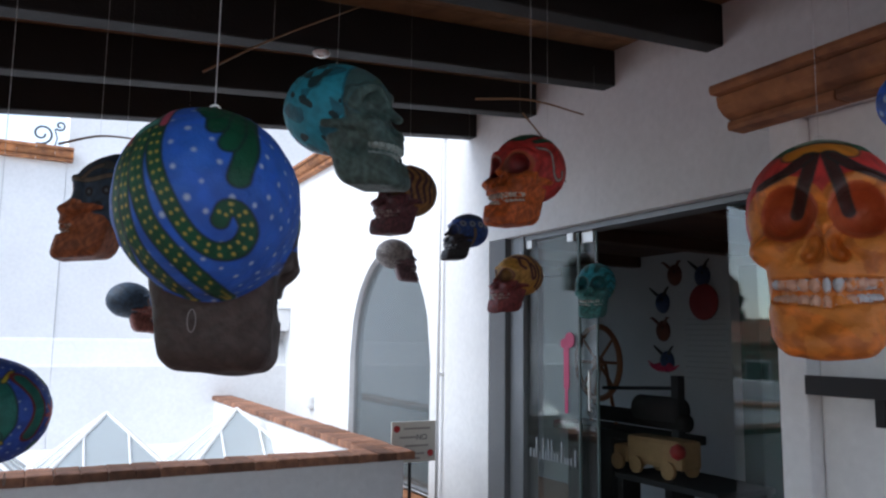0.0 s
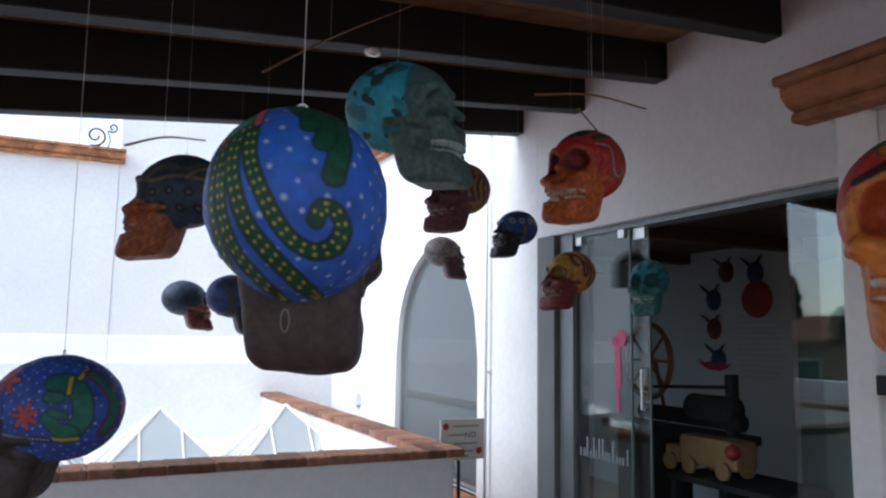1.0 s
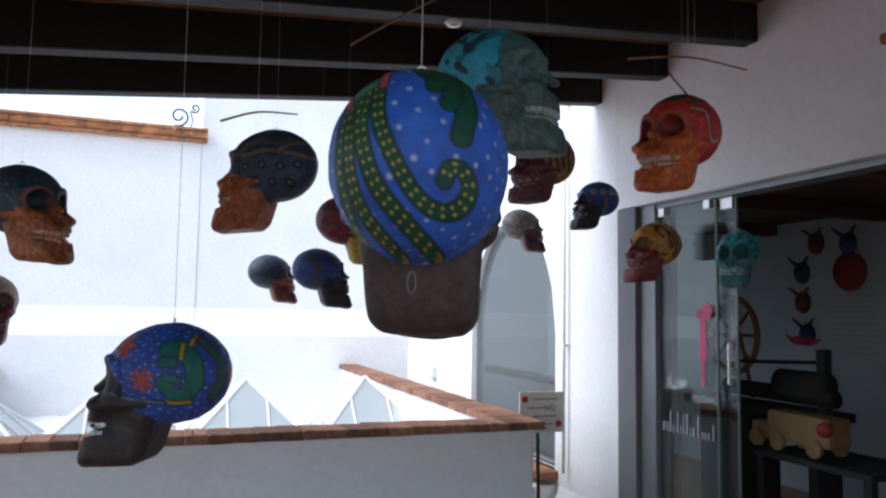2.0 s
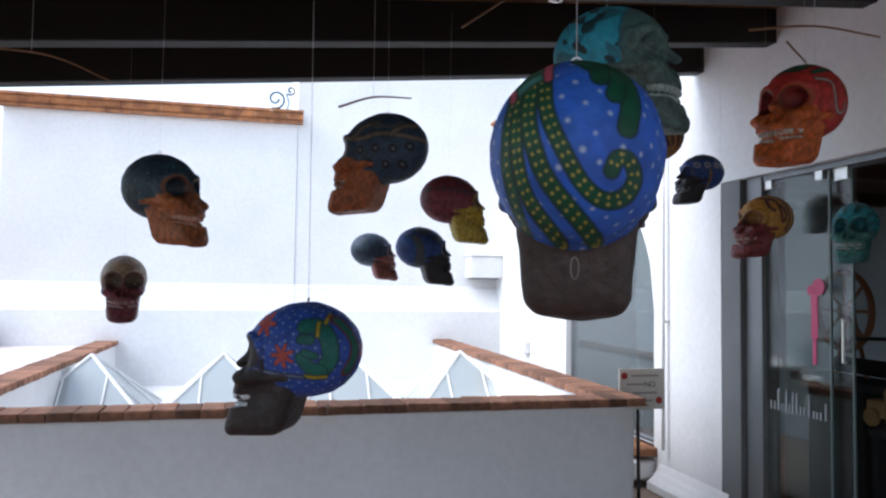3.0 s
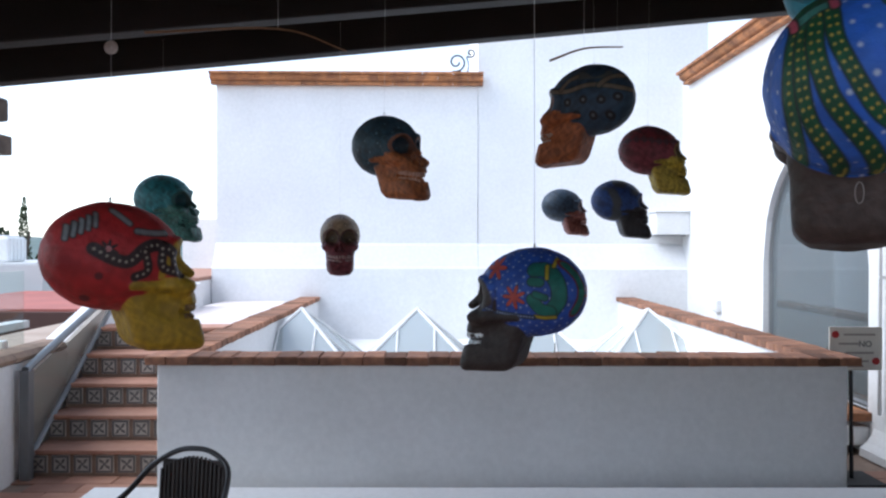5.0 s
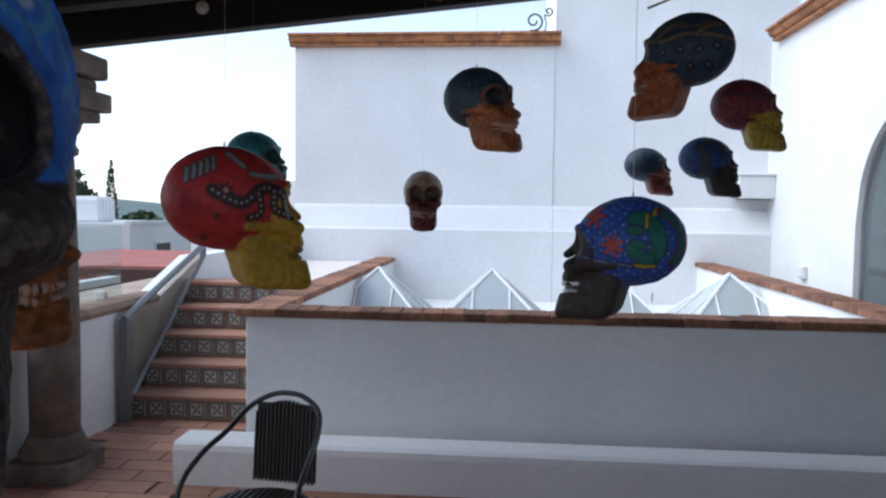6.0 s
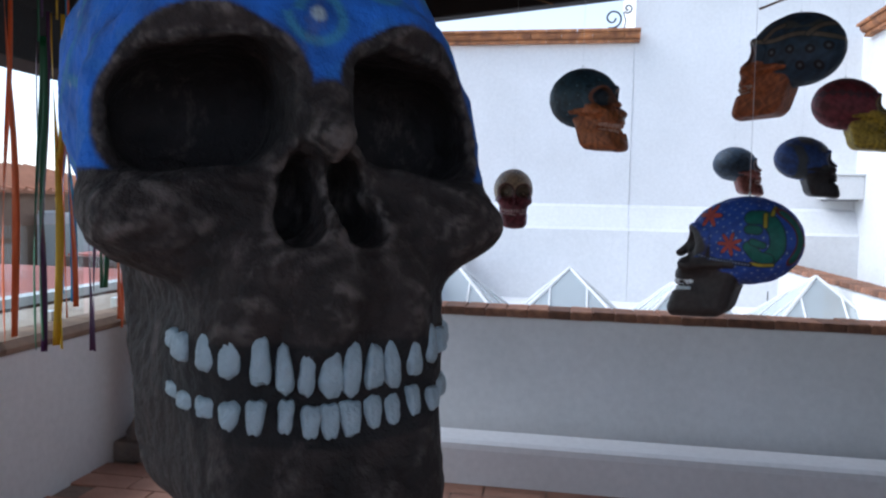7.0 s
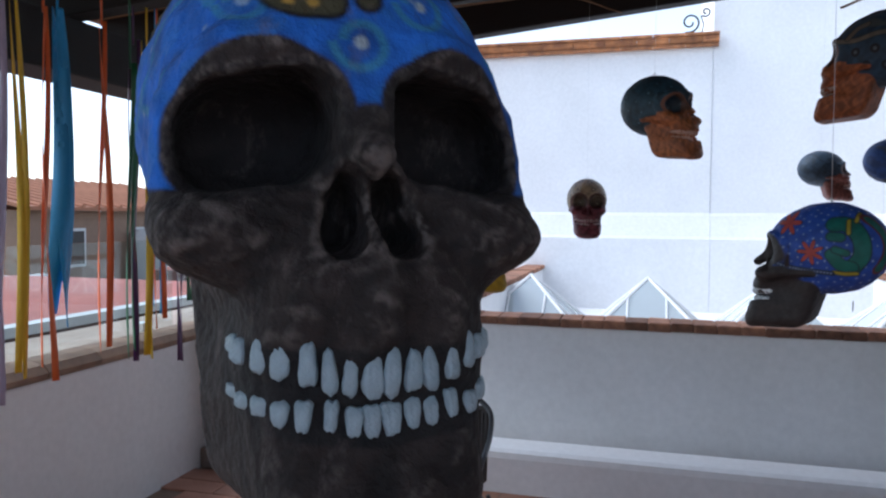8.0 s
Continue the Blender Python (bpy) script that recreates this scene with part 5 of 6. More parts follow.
def octopus_blue(p):
    p.base(BLUE, CHAR, mottle=0.35)
    back, U, V = p.Y > -0.14, -p.X, p.Z
    p.coat(hashed(p.v, 20) * (1 - p.skin), (0.045, 0.18, 0.66), 0.5)
    p.dots(300, 0.021, (0.50, 0.62, 0.80))
    yellow = (0.60, 0.46, 0.08)
    # the head, its pink edges and the lobes beside it
    p.band(U, V, [(-0.175, 0.375), (-0.15, 0.44), (-0.10, 0.50)], 0.055, GREEN, where=back)
    for q, w in (([(0.155, 0.41), (0.19, 0.29), (0.178, 0.18)], 0.030), ([(0.12, 0.43), (0.145, 0.35), (0.138, 0.30)], 0.028), ([(0.075, 0.45), (0.088, 0.37)], 0.030), ([(0.02, 0.47), (0.055, 0.435)], 0.030)):
        p.band(U, V, q, w, GREEN, where=back)
    # four dotted tentacles, the last one curled
    for q, w, off in (([(-0.215, 0.325), (-0.235, 0.21), (-0.24, 0.07), (-0.215, -0.06), (-0.185, -0.17)], 0.018, 0.0),
                      ([(-0.185, 0.33), (-0.20, 0.21), (-0.195, 0.07), (-0.155, -0.06), (-0.05, -0.20)], 0.021, 0.010),
                      ([(-0.15, 0.345), (-0.158, 0.23), (-0.135, 0.115), (-0.08, -0.01), (0.075, -0.19)], 0.026, 0.012),
                      ([(-0.105, 0.36), (-0.09, 0.23), (-0.035, 0.10), (0.03, -0.01), (0.10, -0.06), (0.17, -0.045), (0.205, 0.015), (0.185, 0.07), (0.145, 0.075), (0.125, 0.035)], 0.023, 0.011)):
        p.band(U, V, q, w, GREEN, where=back, ew=0.007, dots=yellow, gap=0.036, off=off, size=0.0048)
    p.band(U, V, [(-0.205, 0.343), (-0.155, 0.375), (-0.105, 0.39)], 0.017, (0.07, 0.28, 0.25), where=back)
    p.band(U, V, [(-0.092, 0.375), (-0.095, 0.42), (-0.093, 0.465)], 0.014, (0.55, 0.10, 0.16), where=back)
    p.band(U, V, [(-0.222, 0.315), (-0.225, 0.345), (-0.235, 0.37)], 0.012, (0.55, 0.10, 0.16), where=back)
    # heads of two figures on the temples
    for sgn, skin in ((1, (0.13, 0.26, 0.27)), (-1, (0.20, 0.27, 0.13))):
        side, S, T = p.X * sgn > 0.10, p.Y, p.Z
        p.band(S, T, [(-0.235, 0.11), (-0.22, 0.2), (-0.17, 0.27)], 0.072, skin, edge=(0.02, 0.05, 0.05), where=side)
        p.band(S, T, [(-0.21, 0.345), (-0.12, 0.34), (-0.085, 0.25)], 0.020, (0.20, 0.05, 0.02), where=side)
        p.coat(side * p.soft(0.040 - np.hypot((S + 0.235) * 1.3, (T - 0.245) * 0.85)), BLACKP)
        p.coat(side * p.soft(0.033 - np.hypot((S + 0.235) * 1.3, (T - 0.245) * 0.85)), WHT)
        p.coat(side * p.soft(0.014 - np.hypot(S + 0.235, T - 0.245)), BLACKP)
        p.coat(side * p.soft(0.016 - np.hypot((S + 0.285) * 0.8, T - 0.10)), WHT)
        p.band(S, T, [(-0.10, 0.36), (-0.06, 0.42), (-0.02, 0.47)], 0.016, (0.5, 0.36, 0.03), where=side)
        for q in ([(-0.16, 0.0), (-0.12, -0.07), (-0.13, -0.14)], [(-0.18, -0.03), (-0.10, -0.05)], [(-0.15, -0.09), (-0.08, -0.12)]):
            p.band(S, T, q, 0.0045, (0.012, 0.03, 0.12), where=side, lines=False)


def starfish_blue(p):
    p.base((0.025, 0.085, 0.40), (0.035, 0.03, 0.029), teeth=(0.75, 0.82, 0.85), mottle=0.35)
    p.dots(420, 0.018, (0.40, 0.52, 0.70))
    fish, red = (0.012, 0.15, 0.115), (0.47, 0.075, 0.055)
    side, S, T = np.abs(p.X) > 0.10, p.Y, p.Z
    p.band(S, T, [(0.10, 0.335), (0.19, 0.33), (0.27, 0.24), (0.285, 0.11), (0.22, 0.01)], 0.048, fish, where=side)
    p.band(S, T, [(0.09, 0.245), (0.15, 0.24)], 0.030, fish, where=side)
    p.band(S, T, [(0.10, 0.11), (0.155, 0.04), (0.22, 0.02)], 0.042, fish, where=side)
    p.band(S, T, [(0.12, 0.15), (0.19, 0.125)], 0.022, fish, where=side)
    for q in ([(0.11, -0.02), (0.18, -0.03), (0.25, -0.025)], [(0.20, 0.27), (0.19, 0.36)], [(0.235, 0.36), (0.24, 0.41)]):
        p.band(S, T, q, 0.011, (0.45, 0.36, 0.03), where=side)
    p.star(S, T, (-0.225, 0.345), 0.098, red, where=side, arms=6)
    p.star(S, T, (-0.045, 0.125), 0.092, red, where=side, turn=0.5)
    # a white-dotted edge above the jaw
    p.band(S, T, [(-0.30, 0.035), (-0.18, 0.0), (0.0, -0.02), (0.10, -0.03)], 0.010, (0.01, 0.02, 0.07), where=side, dots=(0.35, 0.45, 0.6), gap=0.022, size=0.006)
    back, U, V = p.Y > 0.18, -p.X, p.Z
    p.star(U, V, (0.06, 0.13), 0.10, (0.45, 0.06, 0.09), where=back, arms=8)
    p.band(U, V, [(-0.13, 0.36), (-0.09, 0.20), (-0.12, 0.02)], 0.034, fish, edge=(0.15, 0.02, 0.02), ew=0.016, where=back)
    p.band(U, V, [(0.06, 0.36), (0.14, 0.32), (0.20, 0.24)], 0.030, fish, where=back)
    p.band(U, V, [(-0.02, -0.06), (0.06, -0.09), (0.15, -0.06)], 0.024, fish, where=back)


def octopus_orange(p):
    p.base((0.50, 0.04, 0.035), (0.60, 0.17, 0.02), teeth=(0.52, 0.55, 0.58), dark=0.6)
    p.coat(p.face & (hashed(p.v, 16) > 0.55), (0.66, 0.24, 0.04), 0.6)
    p.coat(p.hole, (0.40, 0.05, 0.02), 0.75)
    front, U, V = p.Y < 0.05, p.X, p.Z
    p.coat((V > 0.40) & ~p.face, (0.02, 0.10, 0.05), mottle=0.3)
    p.band(U, V, [(-0.12, 0.385), (0, 0.41), (0.12, 0.385)], 0.032, (0.55, 0.20, 0.02), where=front)
    for s in (-1, 1):
        p.band(U, V, [(s * 0.03, 0.36), (s * 0.06, 0.24), (s * 0.10, 0.12)], 0.021, (0.045, 0.017, 0.014), where=front & (p.Y < -0.2), over=True)
        p.band(U, V, [(s * 0.05, 0.36), (s * 0.14, 0.29), (s * 0.24, 0.25)], 0.019, (0.045, 0.017, 0.014), where=front, over=True)
    p.band(U, V, [(-0.09, 0.455), (0.0, 0.47), (0.09, 0.455)], 0.014, (0.25, 0.34, 0.25), where=front)


def lizard_red(p):
    p.base((0.40, 0.022, 0.025), (0.40, 0.26, 0.015), teeth=None, mottle=0.4, dark=0.75)
    side, S, T = np.abs(p.X) > 0.08, p.Y, p.Z
    bone = (0.22, 0.24, 0.25)
    p.band(S, T, [(0.06, 0.44), (-0.02, 0.36)], 0.016, bone, where=side)
    p.band(S, T, [(-0.06, 0.31), (-0.16, 0.30), (-0.26, 0.30)], 0.016, bone, where=side)
    for k in range(5):
        p.band(S, T, [(0.16 + 0.04 * k, 0.42 - 0.02 * k), (0.18 + 0.04 * k, 0.34 - 0.02 * k)], 0.010, bone, where=side)
    dark = (0.022, 0.012, 0.014)
    for q, w in (([(0.20, 0.20), (0.10, 0.14), (0.0, 0.12), (-0.10, 0.20), (-0.20, 0.22), (-0.30, 0.16), (-0.31, 0.06)], 0.034), ([(-0.10, 0.18), (-0.12, 0.06), (-0.04, 0.02)], 0.022),
                 ([(-0.22, 0.2), (-0.22, 0.08), (-0.36, 0.03)], 0.022)):
        p.band(S, T, q, w, dark, edge=dark, where=side, over=True, dots=(0.40, 0.36, 0.28), gap=0.04)
    p.star(S, T, (0.12, 0.20), 0.05, dark, edge=dark, where=side)
    p.coat(side & (np.hypot(S - 0.12, T - 0.20) < 0.018), (0.5, 0.2, 0.2))
    p.dots(36, 0.07, (0.09, 0.015, 0.02), where=(S > 0.15) & (T < 0.1))
    p.coat(p.tooth & (p.Y < -0.4), (0.20, 0.12, 0.07), 0.7)


def swirl_blue(p):
    p.base((0.028, 0.17, 0.66), (0.025, 0.0185, 0.0165), teeth=None, mottle=0.6, dark=0.55)
    streak = hashed(p.v * (1.0, 1.0, 0.22), 42)
    p.coat(p.skin * np.clip((streak - 0.5) * 3, 0, 1), (0.045, 0.036, 0.032), 0.35)
    p.coat(p.skin * np.clip((0.38 - streak) * 4, 0, 1), (0.013, 0.011, 0.011), 0.4)
    # dry-brushed paint on the raised bones; shade of the hollows painted near-black
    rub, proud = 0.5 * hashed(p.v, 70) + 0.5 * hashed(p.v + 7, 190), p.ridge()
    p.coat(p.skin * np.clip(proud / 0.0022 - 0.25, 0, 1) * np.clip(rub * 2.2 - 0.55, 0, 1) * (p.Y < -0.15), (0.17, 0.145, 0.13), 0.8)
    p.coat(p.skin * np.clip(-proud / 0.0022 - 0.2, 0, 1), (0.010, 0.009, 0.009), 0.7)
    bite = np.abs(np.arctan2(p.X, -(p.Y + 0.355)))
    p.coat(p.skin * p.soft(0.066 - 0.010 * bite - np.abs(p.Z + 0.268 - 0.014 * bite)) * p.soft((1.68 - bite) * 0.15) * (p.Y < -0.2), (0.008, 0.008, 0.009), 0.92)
    # shade deep in the orbits put on as a near-black coat
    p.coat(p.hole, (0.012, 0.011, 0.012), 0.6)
    ink = (0.08, 0.36, 0.50)
    front, U, V = p.Y < 0.0, p.X, p.Z
    for c, r in (((-0.005, 0.225), 0.034), ((0.10, 0.30), 0.036), ((-0.165, 0.295), 0.030), ((0.255, 0.25), 0.032), ((-0.09, 0.43), 0.03), ((0.17, 0.40), 0.03)):
        d = np.hypot(U - c[0], V - c[1])
        p.coat(front * (1 - p.skin) * p.soft(0.0065 - np.abs(d - r + 0.008 * np.arctan2(V - c[1], U - c[0]) / 3)), ink, 0.65)
        p.coat(front * (1 - p.skin) * p.soft(0.010 - d), (0.55, 0.70, 0.78))
    side, S, T = np.abs(p.X) > 0.18, p.Y, p.Z
    for q in ([(-0.28, 0.30), (-0.20, 0.34), (-0.14, 0.30), (-0.16, 0.2), (-0.10, 0.13), (0.0, 0.14)], [(-0.2, 0.02), (-0.12, 0.0), (-0.05, 0.06)], [(0.1, 0.3), (0.2, 0.25), (0.15, 0.12), (0.05, 0.16)], [(-0.26, 0.20), (-0.22, 0.14), (-0.15, 0.15)]):
        d, _ = to_line(S, T, bend(q))
        p.coat(side * (1 - p.skin) * p.soft(0.008 - d), ink, 0.6)
    p.coat(~p.face & (hashed(p.v + 5, 26) > 0.62), (0.05, 0.24, 0.68), 0.35)
    p.dots(60, 0.014, (0.30, 0.45, 0.68))
    olive = (0.075, 0.070, 0.035)
    for q, w in (([(-0.125, 0.42), (-0.132, 0.34), (-0.105, 0.292), (-0.045, 0.287)], 0.021), ([(0.035, 0.42), (0.022, 0.35), (0.012, 0.295)], 0.015)):
        p.band(U, V, q, w, olive, edge=BLACKP, where=front, dots=(0.50, 0.30, 0.05), gap=0.035)
    p.band(S, T, [(-0.02, 0.45), (-0.05, 0.38), (-0.07, 0.31)], 0.022, olive, edge=BLACKP, where=side, dots=(0.45, 0.27, 0.04), gap=0.035)


def simple(cranium, face, teeth=(0.5, 0.5, 0.46), lines=None, spots=None, band=None):
    """A plainer skull: two coats, with optional line work, spots or a band."""
    def paint(p):
        p.rim(p.under)
        p.base(cranium, face, teeth=None if teeth is None else tuple(0.45 * a + 0.9 * b for a, b in zip(teeth, face)), mottle=0.7)
        S, T = p.Y, p.Z
        if lines is not None:
            for k in range(6):
                o = -0.25 + 0.11 * k
                p.band(S, T, [(o, 0.48), (o + 0.07, 0.30), (o - 0.01, 0.15), (o + 0.06, -0.02)], 0.014, lines, edge=tuple(0.5 * c for c in lines), where=np.abs(p.X) > 0.04)
        if spots is not None:
            p.dots(60, 0.085, spots)
            p.dots(60, 0.035, tuple(min(1, 3 * c + 0.05) for c in cranium))
        if band is not None:
            d, _ = to_line(S, T, bend([(-0.45, 0.25), (-0.1, 0.24), (0.2, 0.28), (0.5, 0.24)]))
            p.coat((d < 0.03 + 0.02 * np.sin(S * 60)) & ~p.face, band)
            p.coat((T > 0.33) & ~p.face & (hashed(p.v, 30) > 0.5), band, 0.6)
        ring = np.abs(np.hypot(np.abs(p.X) - 0.145, p.Z - 0.105) - 0.125)
        p.coat((ring < 0.018) & (p.Y < -0.2), tuple(0.6 * c for c in face), 0.8)
        # near-black coat puts shade into the eye sockets' colour
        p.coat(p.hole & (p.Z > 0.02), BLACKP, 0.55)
    return paint


def plain_coats(p, cranium, face, teeth=None):
    """Two coats with the sockets left in the cranium's colour, rimmed, and shade painted inside them."""
    p.rim(p.under)
    p.base(cranium, face, teeth=teeth, mottle=0.6)
    ring = np.abs(np.hypot(np.abs(p.X) - 0.145, p.Z - 0.105) - 0.125)
    p.coat(p.soft(0.016 - ring) * (p.Y < -0.2), tuple(0.6 * c for c in face), 0.8)
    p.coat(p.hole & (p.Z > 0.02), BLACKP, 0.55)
    return np.abs(p.X) > 0.05, p.Y, p.Z


def tendril_red(p):
    side, S, T = plain_coats(p, (0.42, 0.030, 0.026), (0.50, 0.11, 0.02), (0.45, 0.40, 0.34))
    green, dark = (0.012, 0.10, 0.055), (0.03, 0.02, 0.02)
    p.band(S, T, [(-0.30, 0.40), (-0.10, 0.475), (0.10, 0.49), (0.30, 0.40)], 0.026, green)
    p.band(S, T, [(-0.20, 0.36), (0.0, 0.41), (0.20, 0.37), (0.34, 0.27)], 0.014, green)
    p.band(S, T, [(-0.22, 0.29), (-0.08, 0.27), (-0.05, 0.15), (-0.02, 0.05), (0.06, 0.0), (0.13, 0.03), (0.11, 0.09)], 0.010, (0.36, 0.33, 0.30), where=side)
    back, U, V = p.Y > 0.12, -p.X, p.Z
    for q in ([(0, -0.15), (0.0, 0.10), (-0.03, 0.30), (-0.10, 0.42)], [(0.0, 0.05), (0.10, 0.20), (0.10, 0.36)], [(0.0, -0.02), (-0.13, 0.12), (-0.17, 0.28)], [(0.01, -0.08), (0.17, 0.05), (0.20, 0.20)]):
        p.band(U, V, q, 0.012, dark, where=back, lines=False)


def ringed_blue(p):
    side, S, T = plain_coats(p, (0.018, 0.065, 0.26), (0.022, 0.022, 0.028), (0.30, 0.32, 0.34))
    p.coat(p.soft(T - 0.36) * (1 - p.skin), (0.03, 0.06, 0.10))
    for c in (-0.24, -0.05, 0.14, 0.30):
        d = np.hypot(S - c, T - 0.25)
        p.coat(side * p.soft(0.066 - d) * (1 - p.skin), (0.26, 0.30, 0.36))
        p.coat(side * p.soft(0.022 - d) * (1 - p.skin), (0.02, 0.04, 0.10))
    p.band(S, T, [(0.0, 0.14), (0.02, 0.0), (0.0, -0.14)], 0.03, (0.20, 0.13, 0.08), where=side)


def loops_ochre(p):
    side, S, T = plain_coats(p, (0.46, 0.24, 0.045), (0.20, 0.035, 0.035), (0.36, 0.28, 0.25))
    brown = (0.085, 0.018, 0.018)
    for q in ([(-0.20, 0.44), (-0.05, 0.40), (0.0, 0.25), (0.03, 0.08), (0.09, 0.12), (0.07, 0.25), (0.02, 0.32)], [(0.06, 0.46), (0.14, 0.30), (0.17, 0.10), (0.12, -0.05)],
              [(0.18, 0.42), (0.27, 0.26), (0.27, 0.08), (0.20, -0.08)], [(-0.16, 0.40), (-0.17, 0.30), (-0.10, 0.24)]):
        p.band(S, T, q, 0.022, brown, edge=(0.30, 0.16, 0.10), ew=0.007, where=side)


def waves_teal(p):
    side, S, T = plain_coats(p, (0.035, 0.30, 0.36), (0.06, 0.22, 0.21), (0.40, 0.45, 0.42))
    for k in range(4):
        o = 0.40 - 0.13 * k
        p.band(S, T, [(-0.38, o - 0.08), (-0.20, o + 0.03), (0.0, o - 0.02), (0.12, o + 0.05)], 0.022, (0.01, 0.11, 0.11), where=side, lines=False)
    p.band(S, T, [(0.13, 0.30), (0.16, 0.15), (0.08, -0.05)], 0.045, (0.42, 0.30, 0.10), where=side)
    p.coat(side * p.soft(0.035 - np.hypot(S - 0.15, T - 0.22)), (0.40, 0.05, 0.02))


def sandy_blue(p):
    side, S, T = plain_coats(p, (0.022, 0.055, 0.095), (0.33, 0.095, 0.028), (0.36, 0.26, 0.20))
    sand = (0.17, 0.135, 0.10)
    p.coat(p.soft(T - 0.30) * (1 - p.skin) * np.clip(hashed(p.v, 14) * 3 - 1.2, 0, 1), (0.10, 0.11, 0.09), 0.7)
    p.band(S, T, [(-0.40, 0.24), (-0.15, 0.20), (0.10, 0.24), (0.42, 0.20)], 0.020, sand)
    for c in (-0.22, 0.18):
        p.band(S, T, [(c, 0.23), (c + 0.08, 0.31), (c + 0.17, 0.34)], 0.022, sand)
    for k, (c, v) in enumerate(((-0.14, 0.09), (0.03, 0.10), (0.20, 0.09), (0.34, 0.12), (-0.05, -0.04), (0.11, -0.05), (0.26, -0.05))):
        d = np.hypot(S - c, T - v)
        p.coat(side * p.soft(0.042 - d) * (1 - p.skin), (0.008, 0.010, 0.016))
        p.coat(side * p.soft(0.016 - d) * (1 - p.skin), (0.10, 0.12, 0.14))


def patched_blue(p):
    side, S, T = plain_coats(p, (0.018, 0.06, 0.22), (0.018, 0.018, 0.022))
    p.coat((1 - p.skin) * np.clip(hashed(p.v + 1, 7) * 4 - 2.0, 0, 1), (0.06, 0.07, 0.05), 0.8)


def globe_teal(p):
    p.base((0.02, 0.18, 0.25), (0.075, 0.135, 0.125), teeth=(0.34, 0.42, 0.40))
    side = p.Y > -0.18
    p.coat(side & ~p.face & (hashed(p.v, 9) > 0.42), (0.035, 0.36, 0.50), mottle=0.3)
    p.coat(side & ~p.face & (hashed(p.v + 2, 13) > 0.74), (0.012, 0.05, 0.06))
    p.band(p.X, p.Z, [(-0.14, 0.27), (-0.04, 0.33), (0.0, 0.37), (0.04, 0.33), (0.14, 0.27)], 0.016, (0.02, 0.10, 0.02), where=p.Y < -0.1)
    p.coat((p.Y < -0.2) & ~p.face, (0.075, 0.135, 0.125), 0.8)


def hung(kind, paint, at, facing, label, h=0.30, loop=False, tilt=(0, 0), tall=1.0):
    """A skull on its nylon line; facing 0 looks to -y, 90 to +x."""
    p = Paint(kind)
    paint(p)
    th = thing("hanging_skull", label, "skull ornament", "painted skulls hung from the roof", pose(*at, tilt[0], tilt[1], facing))
    part_ = new("skull", p.mesh("skull", h, SKIN_WORN if kind == "great" else SKIN, tall))
    part_.parent = th
    x, y, z = at
    top = h * 0.502 * tall
    up = th.matrix_world.inverted() @ Vector((x, y, roof_z(x) + 0.02))
    part("line", tube(bmesh.new(), [(0, 0.02 * h, top - 0.004), up], 0.0006 if loop else 0.0003, 5), WIRE, th)
    part("eyelet", tube(bmesh.new(), [(0.006 * math.cos(a), 0.02 * h, top + 0.004 + 0.006 * math.sin(a)) for a in (math.pi * k / 5 for k in range(10))], 0.0012, 5, closed=True), STEEL, th)
    if loop:
        part("cord_loop", tube(bmesh.new(), [(0.004 * math.sin(a), 0.19 * h, -0.29 * h + 0.04 * h * math.cos(a)) for a in (2 * math.pi * k / 14 for k in range(14))], 0.0007, 5, closed=True), CORD, th)
    return th


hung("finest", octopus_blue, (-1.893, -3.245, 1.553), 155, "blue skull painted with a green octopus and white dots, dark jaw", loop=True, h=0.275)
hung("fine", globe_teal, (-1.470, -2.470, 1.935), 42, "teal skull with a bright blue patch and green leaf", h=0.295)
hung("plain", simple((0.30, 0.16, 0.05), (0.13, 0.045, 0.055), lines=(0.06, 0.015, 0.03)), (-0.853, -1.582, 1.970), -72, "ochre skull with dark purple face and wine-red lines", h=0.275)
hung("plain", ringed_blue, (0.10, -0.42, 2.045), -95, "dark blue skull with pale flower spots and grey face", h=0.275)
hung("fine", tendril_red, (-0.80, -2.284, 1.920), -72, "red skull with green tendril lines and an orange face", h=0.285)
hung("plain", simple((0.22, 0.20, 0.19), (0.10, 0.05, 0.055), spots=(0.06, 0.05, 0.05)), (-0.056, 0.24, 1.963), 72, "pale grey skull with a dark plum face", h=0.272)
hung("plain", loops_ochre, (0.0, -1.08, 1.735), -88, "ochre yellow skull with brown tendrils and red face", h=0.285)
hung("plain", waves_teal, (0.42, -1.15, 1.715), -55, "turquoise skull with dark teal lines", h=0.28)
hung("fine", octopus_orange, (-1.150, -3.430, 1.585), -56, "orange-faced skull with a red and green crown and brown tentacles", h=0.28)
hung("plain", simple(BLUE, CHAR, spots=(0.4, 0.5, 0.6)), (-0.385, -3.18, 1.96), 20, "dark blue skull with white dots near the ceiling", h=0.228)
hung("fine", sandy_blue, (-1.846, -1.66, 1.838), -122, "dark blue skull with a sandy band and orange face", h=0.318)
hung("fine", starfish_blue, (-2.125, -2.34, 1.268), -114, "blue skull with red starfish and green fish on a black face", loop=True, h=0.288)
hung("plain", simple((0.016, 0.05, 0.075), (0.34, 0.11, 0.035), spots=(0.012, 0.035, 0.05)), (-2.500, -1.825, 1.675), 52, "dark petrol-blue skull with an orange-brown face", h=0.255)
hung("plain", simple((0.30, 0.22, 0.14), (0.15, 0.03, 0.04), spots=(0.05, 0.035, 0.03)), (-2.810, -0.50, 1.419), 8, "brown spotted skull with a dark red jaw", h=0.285)
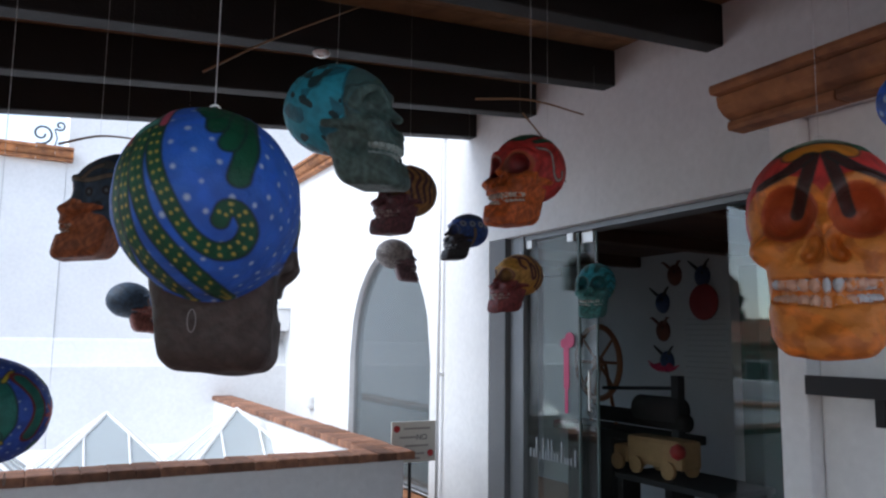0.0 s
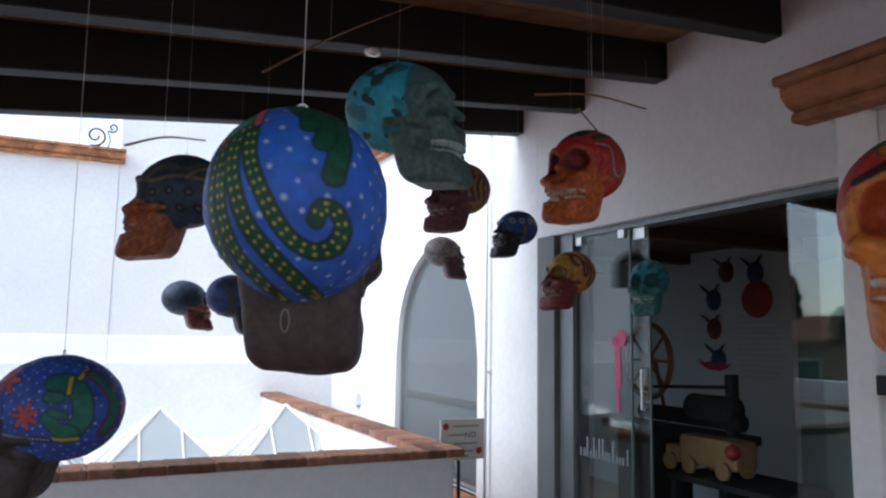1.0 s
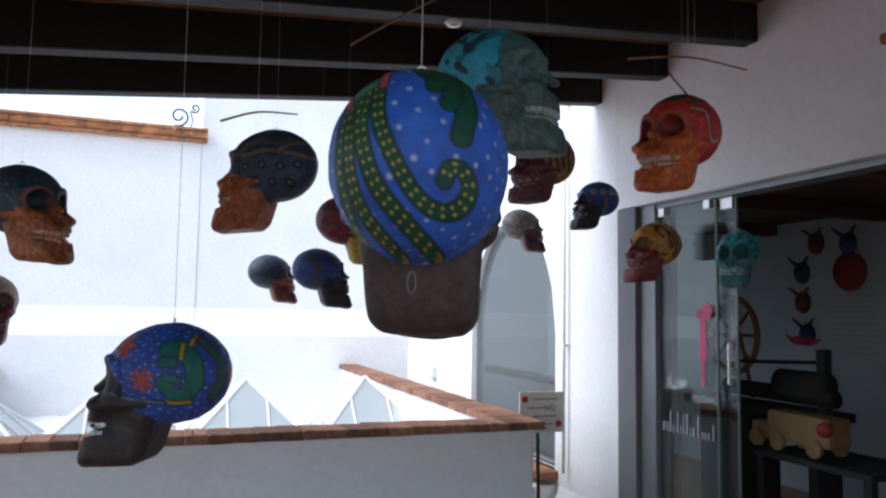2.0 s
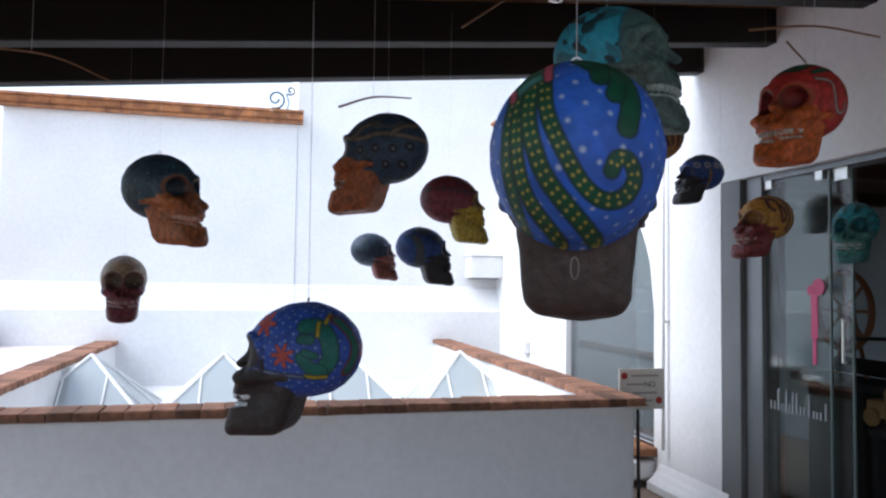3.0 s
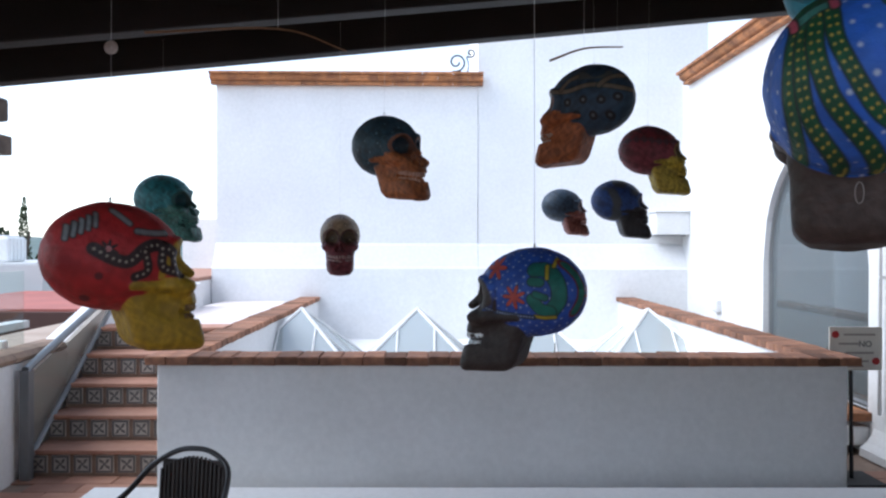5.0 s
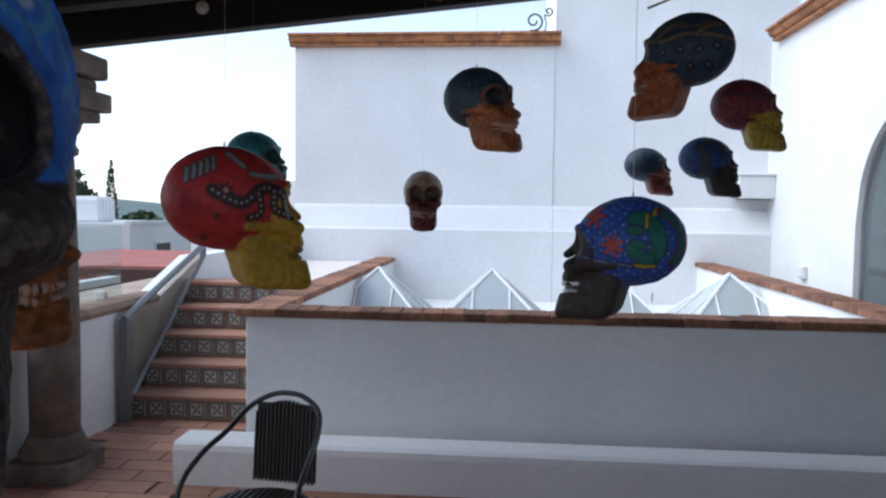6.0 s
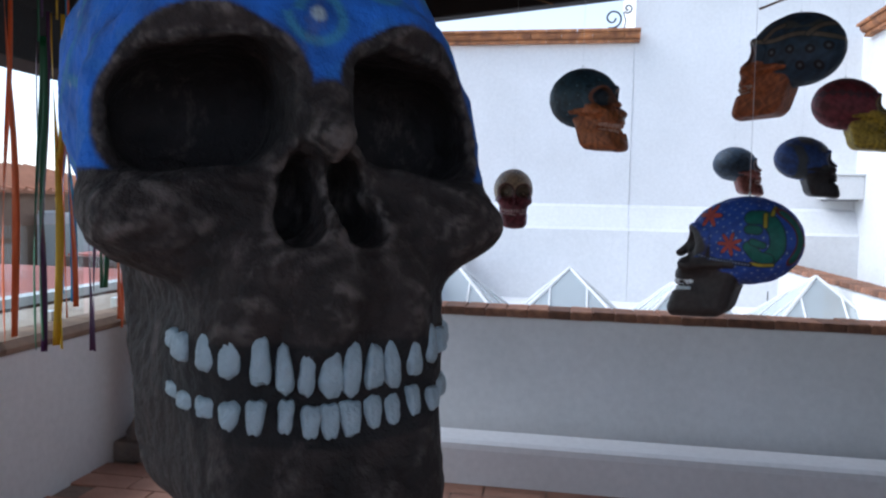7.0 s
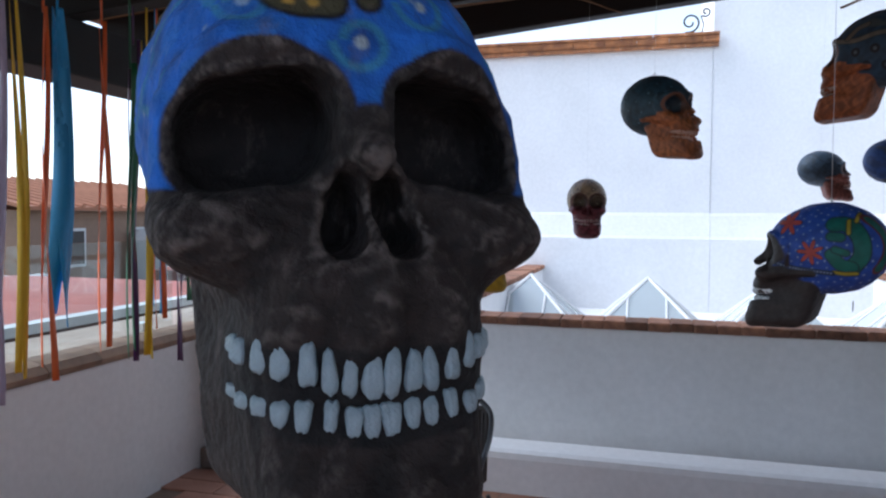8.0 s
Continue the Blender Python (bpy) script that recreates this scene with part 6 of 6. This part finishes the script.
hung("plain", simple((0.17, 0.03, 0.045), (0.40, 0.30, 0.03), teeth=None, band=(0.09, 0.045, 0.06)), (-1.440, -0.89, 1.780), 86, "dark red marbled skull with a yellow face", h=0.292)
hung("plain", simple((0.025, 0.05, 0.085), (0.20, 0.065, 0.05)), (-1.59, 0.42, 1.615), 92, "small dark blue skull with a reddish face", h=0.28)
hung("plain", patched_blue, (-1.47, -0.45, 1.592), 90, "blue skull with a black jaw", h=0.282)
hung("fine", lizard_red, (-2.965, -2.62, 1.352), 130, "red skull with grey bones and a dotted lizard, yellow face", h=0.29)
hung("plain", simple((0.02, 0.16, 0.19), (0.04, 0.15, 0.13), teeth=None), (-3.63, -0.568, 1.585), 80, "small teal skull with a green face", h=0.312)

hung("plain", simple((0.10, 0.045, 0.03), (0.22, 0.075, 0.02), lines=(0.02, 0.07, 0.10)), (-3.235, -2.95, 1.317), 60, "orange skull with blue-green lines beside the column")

# the largest near skull, with every tooth set on the jaw
def jaw_reach(a, z):
    """How far the great skull's jaw reaches from the axis of its bite."""
    r = np.arange(0.08, 0.30, 0.002)
    f = skull_field(r * math.sin(a), -0.355 - r * math.cos(a), np.full(r.shape, z), False)[3]
    return float(r[np.argmax(f > 0)]) if (f > 0).any() else 0.165


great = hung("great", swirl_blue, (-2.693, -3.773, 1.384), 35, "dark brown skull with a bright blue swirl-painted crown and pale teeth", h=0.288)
TOOTH = mat("tooth_paint", (0.36, 0.47, 0.53), 0.5, spot=(0.22, 0.30, 0.34), amount=0.6, scale=90, grain=300, bump=0.3)
def chip(bm, hx, hy, hz, rnd, taper):
    """A flattish lump of paint with rounded, uneven edges."""
    bmesh.ops.create_uvsphere(bm, u_segments=20, v_segments=14, radius=1.0)
    ph = [rnd.uniform(0, 6.3) for _ in range(4)]
    for v in bm.verts:
        x, y, z = v.co
        x, y, z = (math.copysign(abs(c) ** 0.62, c) for c in (x, y, z))
        w = 1.0 - taper * z + 0.06 * math.sin(3 * z + ph[0]) + 0.04 * math.sin(7 * z + ph[1])
        l = 1.0 + 0.07 * math.sin(3 * x + ph[2]) + 0.04 * math.sin(8 * x + ph[3])
        v.co = (x * hx * w, y * hy * (1 + 0.10 * math.sin(9 * x + ph[1]) * math.sin(8 * z + ph[0])), z * hz * l)
    return bm


rnd = random.Random(11)
for row in (0, 1):
    for s in (-1, 1):
        for d, wide, tall in ((5, 0.0150, 0.036), (14.5, 0.0125, 0.034), (24, 0.0125, 0.036), (33.5, 0.0125, 0.034), (43.5, 0.0140, 0.029), (55, 0.0165, 0.023), (69, 0.0195, 0.019), (85, 0.0230, 0.016)):
            a = radians(s * (0.92 * d + rnd.uniform(-1, 1)))
            if row:
                tall *= 0.66
            z = -0.226 - 0.010 * (abs(a) < 0.5) + rnd.uniform(-0.003, 0.003) if row == 0 else -0.293 + rnd.uniform(-0.004, 0.003) - 0.004 * (abs(a) < 0.5)
            z += 0.014 * abs(a)
            far = jaw_reach(a, z) - 0.002 - 0.002 * abs(a)
            bm = chip(bmesh.new(), 0.288 * wide * rnd.uniform(0.78, 0.98), 0.288 * 0.010, 0.288 * tall * rnd.uniform(0.82, 1.0), rnd, 0.16 if row == 0 else -0.16)
            ob = part("tooth", bm, TOOTH, great, "pale blue painted tooth", smooth=True)
            ob.matrix_local = pose(far * math.sin(a) * 0.288, (-0.355 - far * math.cos(a)) * 0.288, z * 0.288, -6, rnd.uniform(-5, 5), math.degrees(a) * 0.88)


# ---- cane rods of the mobiles ----
def rod(pts, hang=True):
    th = thing("cane_rod", "thin bent brown cane rod of a hanging mobile", "rod", "cane rods of the mobiles", pose(*pts[0]))
    o = Vector(pts[0])
    curve = [Vector(p) - o for p in bend(pts)]
    part("cane", tube(bmesh.new(), curve, 0.0035, 6, taper=0.002), ROD, th)
    m = curve[len(curve) // 2]
    part("line", tube(bmesh.new(), [m, (m.x, m.y, roof_z(o.x + m.x) + 0.02 - o.z)], 0.0005, 5), WIRE, th)


rod([(-1.69, -2.0, 2.18), (-1.50, -2.0, 2.315), (-1.22, -2.0, 2.485)])
rod([(-3.15, -2.0, 2.0), (-2.784, -2.0, 2.012), (-2.596, -2.0, 1.952)])
rod([(-0.627, -2.0, 2.239), (-0.52, -2.0, 2.14), (-0.441, -2.0, 2.017)])
rod([(-2.025, -1.93, 1.945), (-1.93, -1.95, 1.975), (-1.829, -1.989, 1.97)])
rod([(-1.072, -2.42, 2.09), (-0.95, -2.5, 2.085), (-0.845, -2.585, 2.04)])

# ---- small pieces of the setting ----
coping("coping_front", PX, 0.0, 0.0, 0.225, PH, "x")
coping("coping_east", -0.225, 0.0, 0.228, YB - 0.003, PH, "y")
coping("coping_west_arm", PX, PX + 0.225, 0.228, YB - 0.003, PH, "y")
# terracotta paving where the stairs meet the terrace, and in the passage
tiles = [mesh_of(boxed(-0.146, 0.146, -0.071, 0.071, -0.012, 0.0, bevel=0.004), "floor_tile", TILE) for _ in range(2)]
n = 0
for i in range(24):
    for j in range(9):
        x, y = -4.72 + 0.3 * (i % 3) + (0.15 if j % 2 else 0), 0.40 - 0.15 * j - 1.35 * (i // 3)
        if n < 280 and y > -4.4 and x < -4.0:
            piece("floor_tile", random.choice(tiles), floor, pose(x, y, 0.0 + random.uniform(-0.001, 0.001), 0, 0, random.uniform(-0.6, 0.6)))
            n += 1
for i in range(3):
    for j in range(8):
        piece("floor_tile", random.choice(tiles), floor, pose(0.10 + 0.3 * (i % 2), 0.50 - 0.15 * j, 0.0))
bm = bmesh.new()
for i in range(-3, 19):
    for j in range(53):
        x, y = -3.80 + 0.3 * i + (0.15 if j % 2 else 0), 0.40 - 0.15 * j
        if (y < -0.62 or x > 0.05) and x < (XW - 0.2 if y > -2.3 else -0.05) and (x > -3.95 or y < -3.75) and not (x > -0.05 and y > -0.62):
            bmesh.ops.create_grid(bm, x_segments=1, y_segments=1, size=0.5, matrix=Matrix.Translation((x, y, -0.0005)) @ Matrix.Diagonal((0.292, 0.142, 1, 1)))
rest = part("paving", bm, TILE, floor)
tagged(rest, kind="stuff")
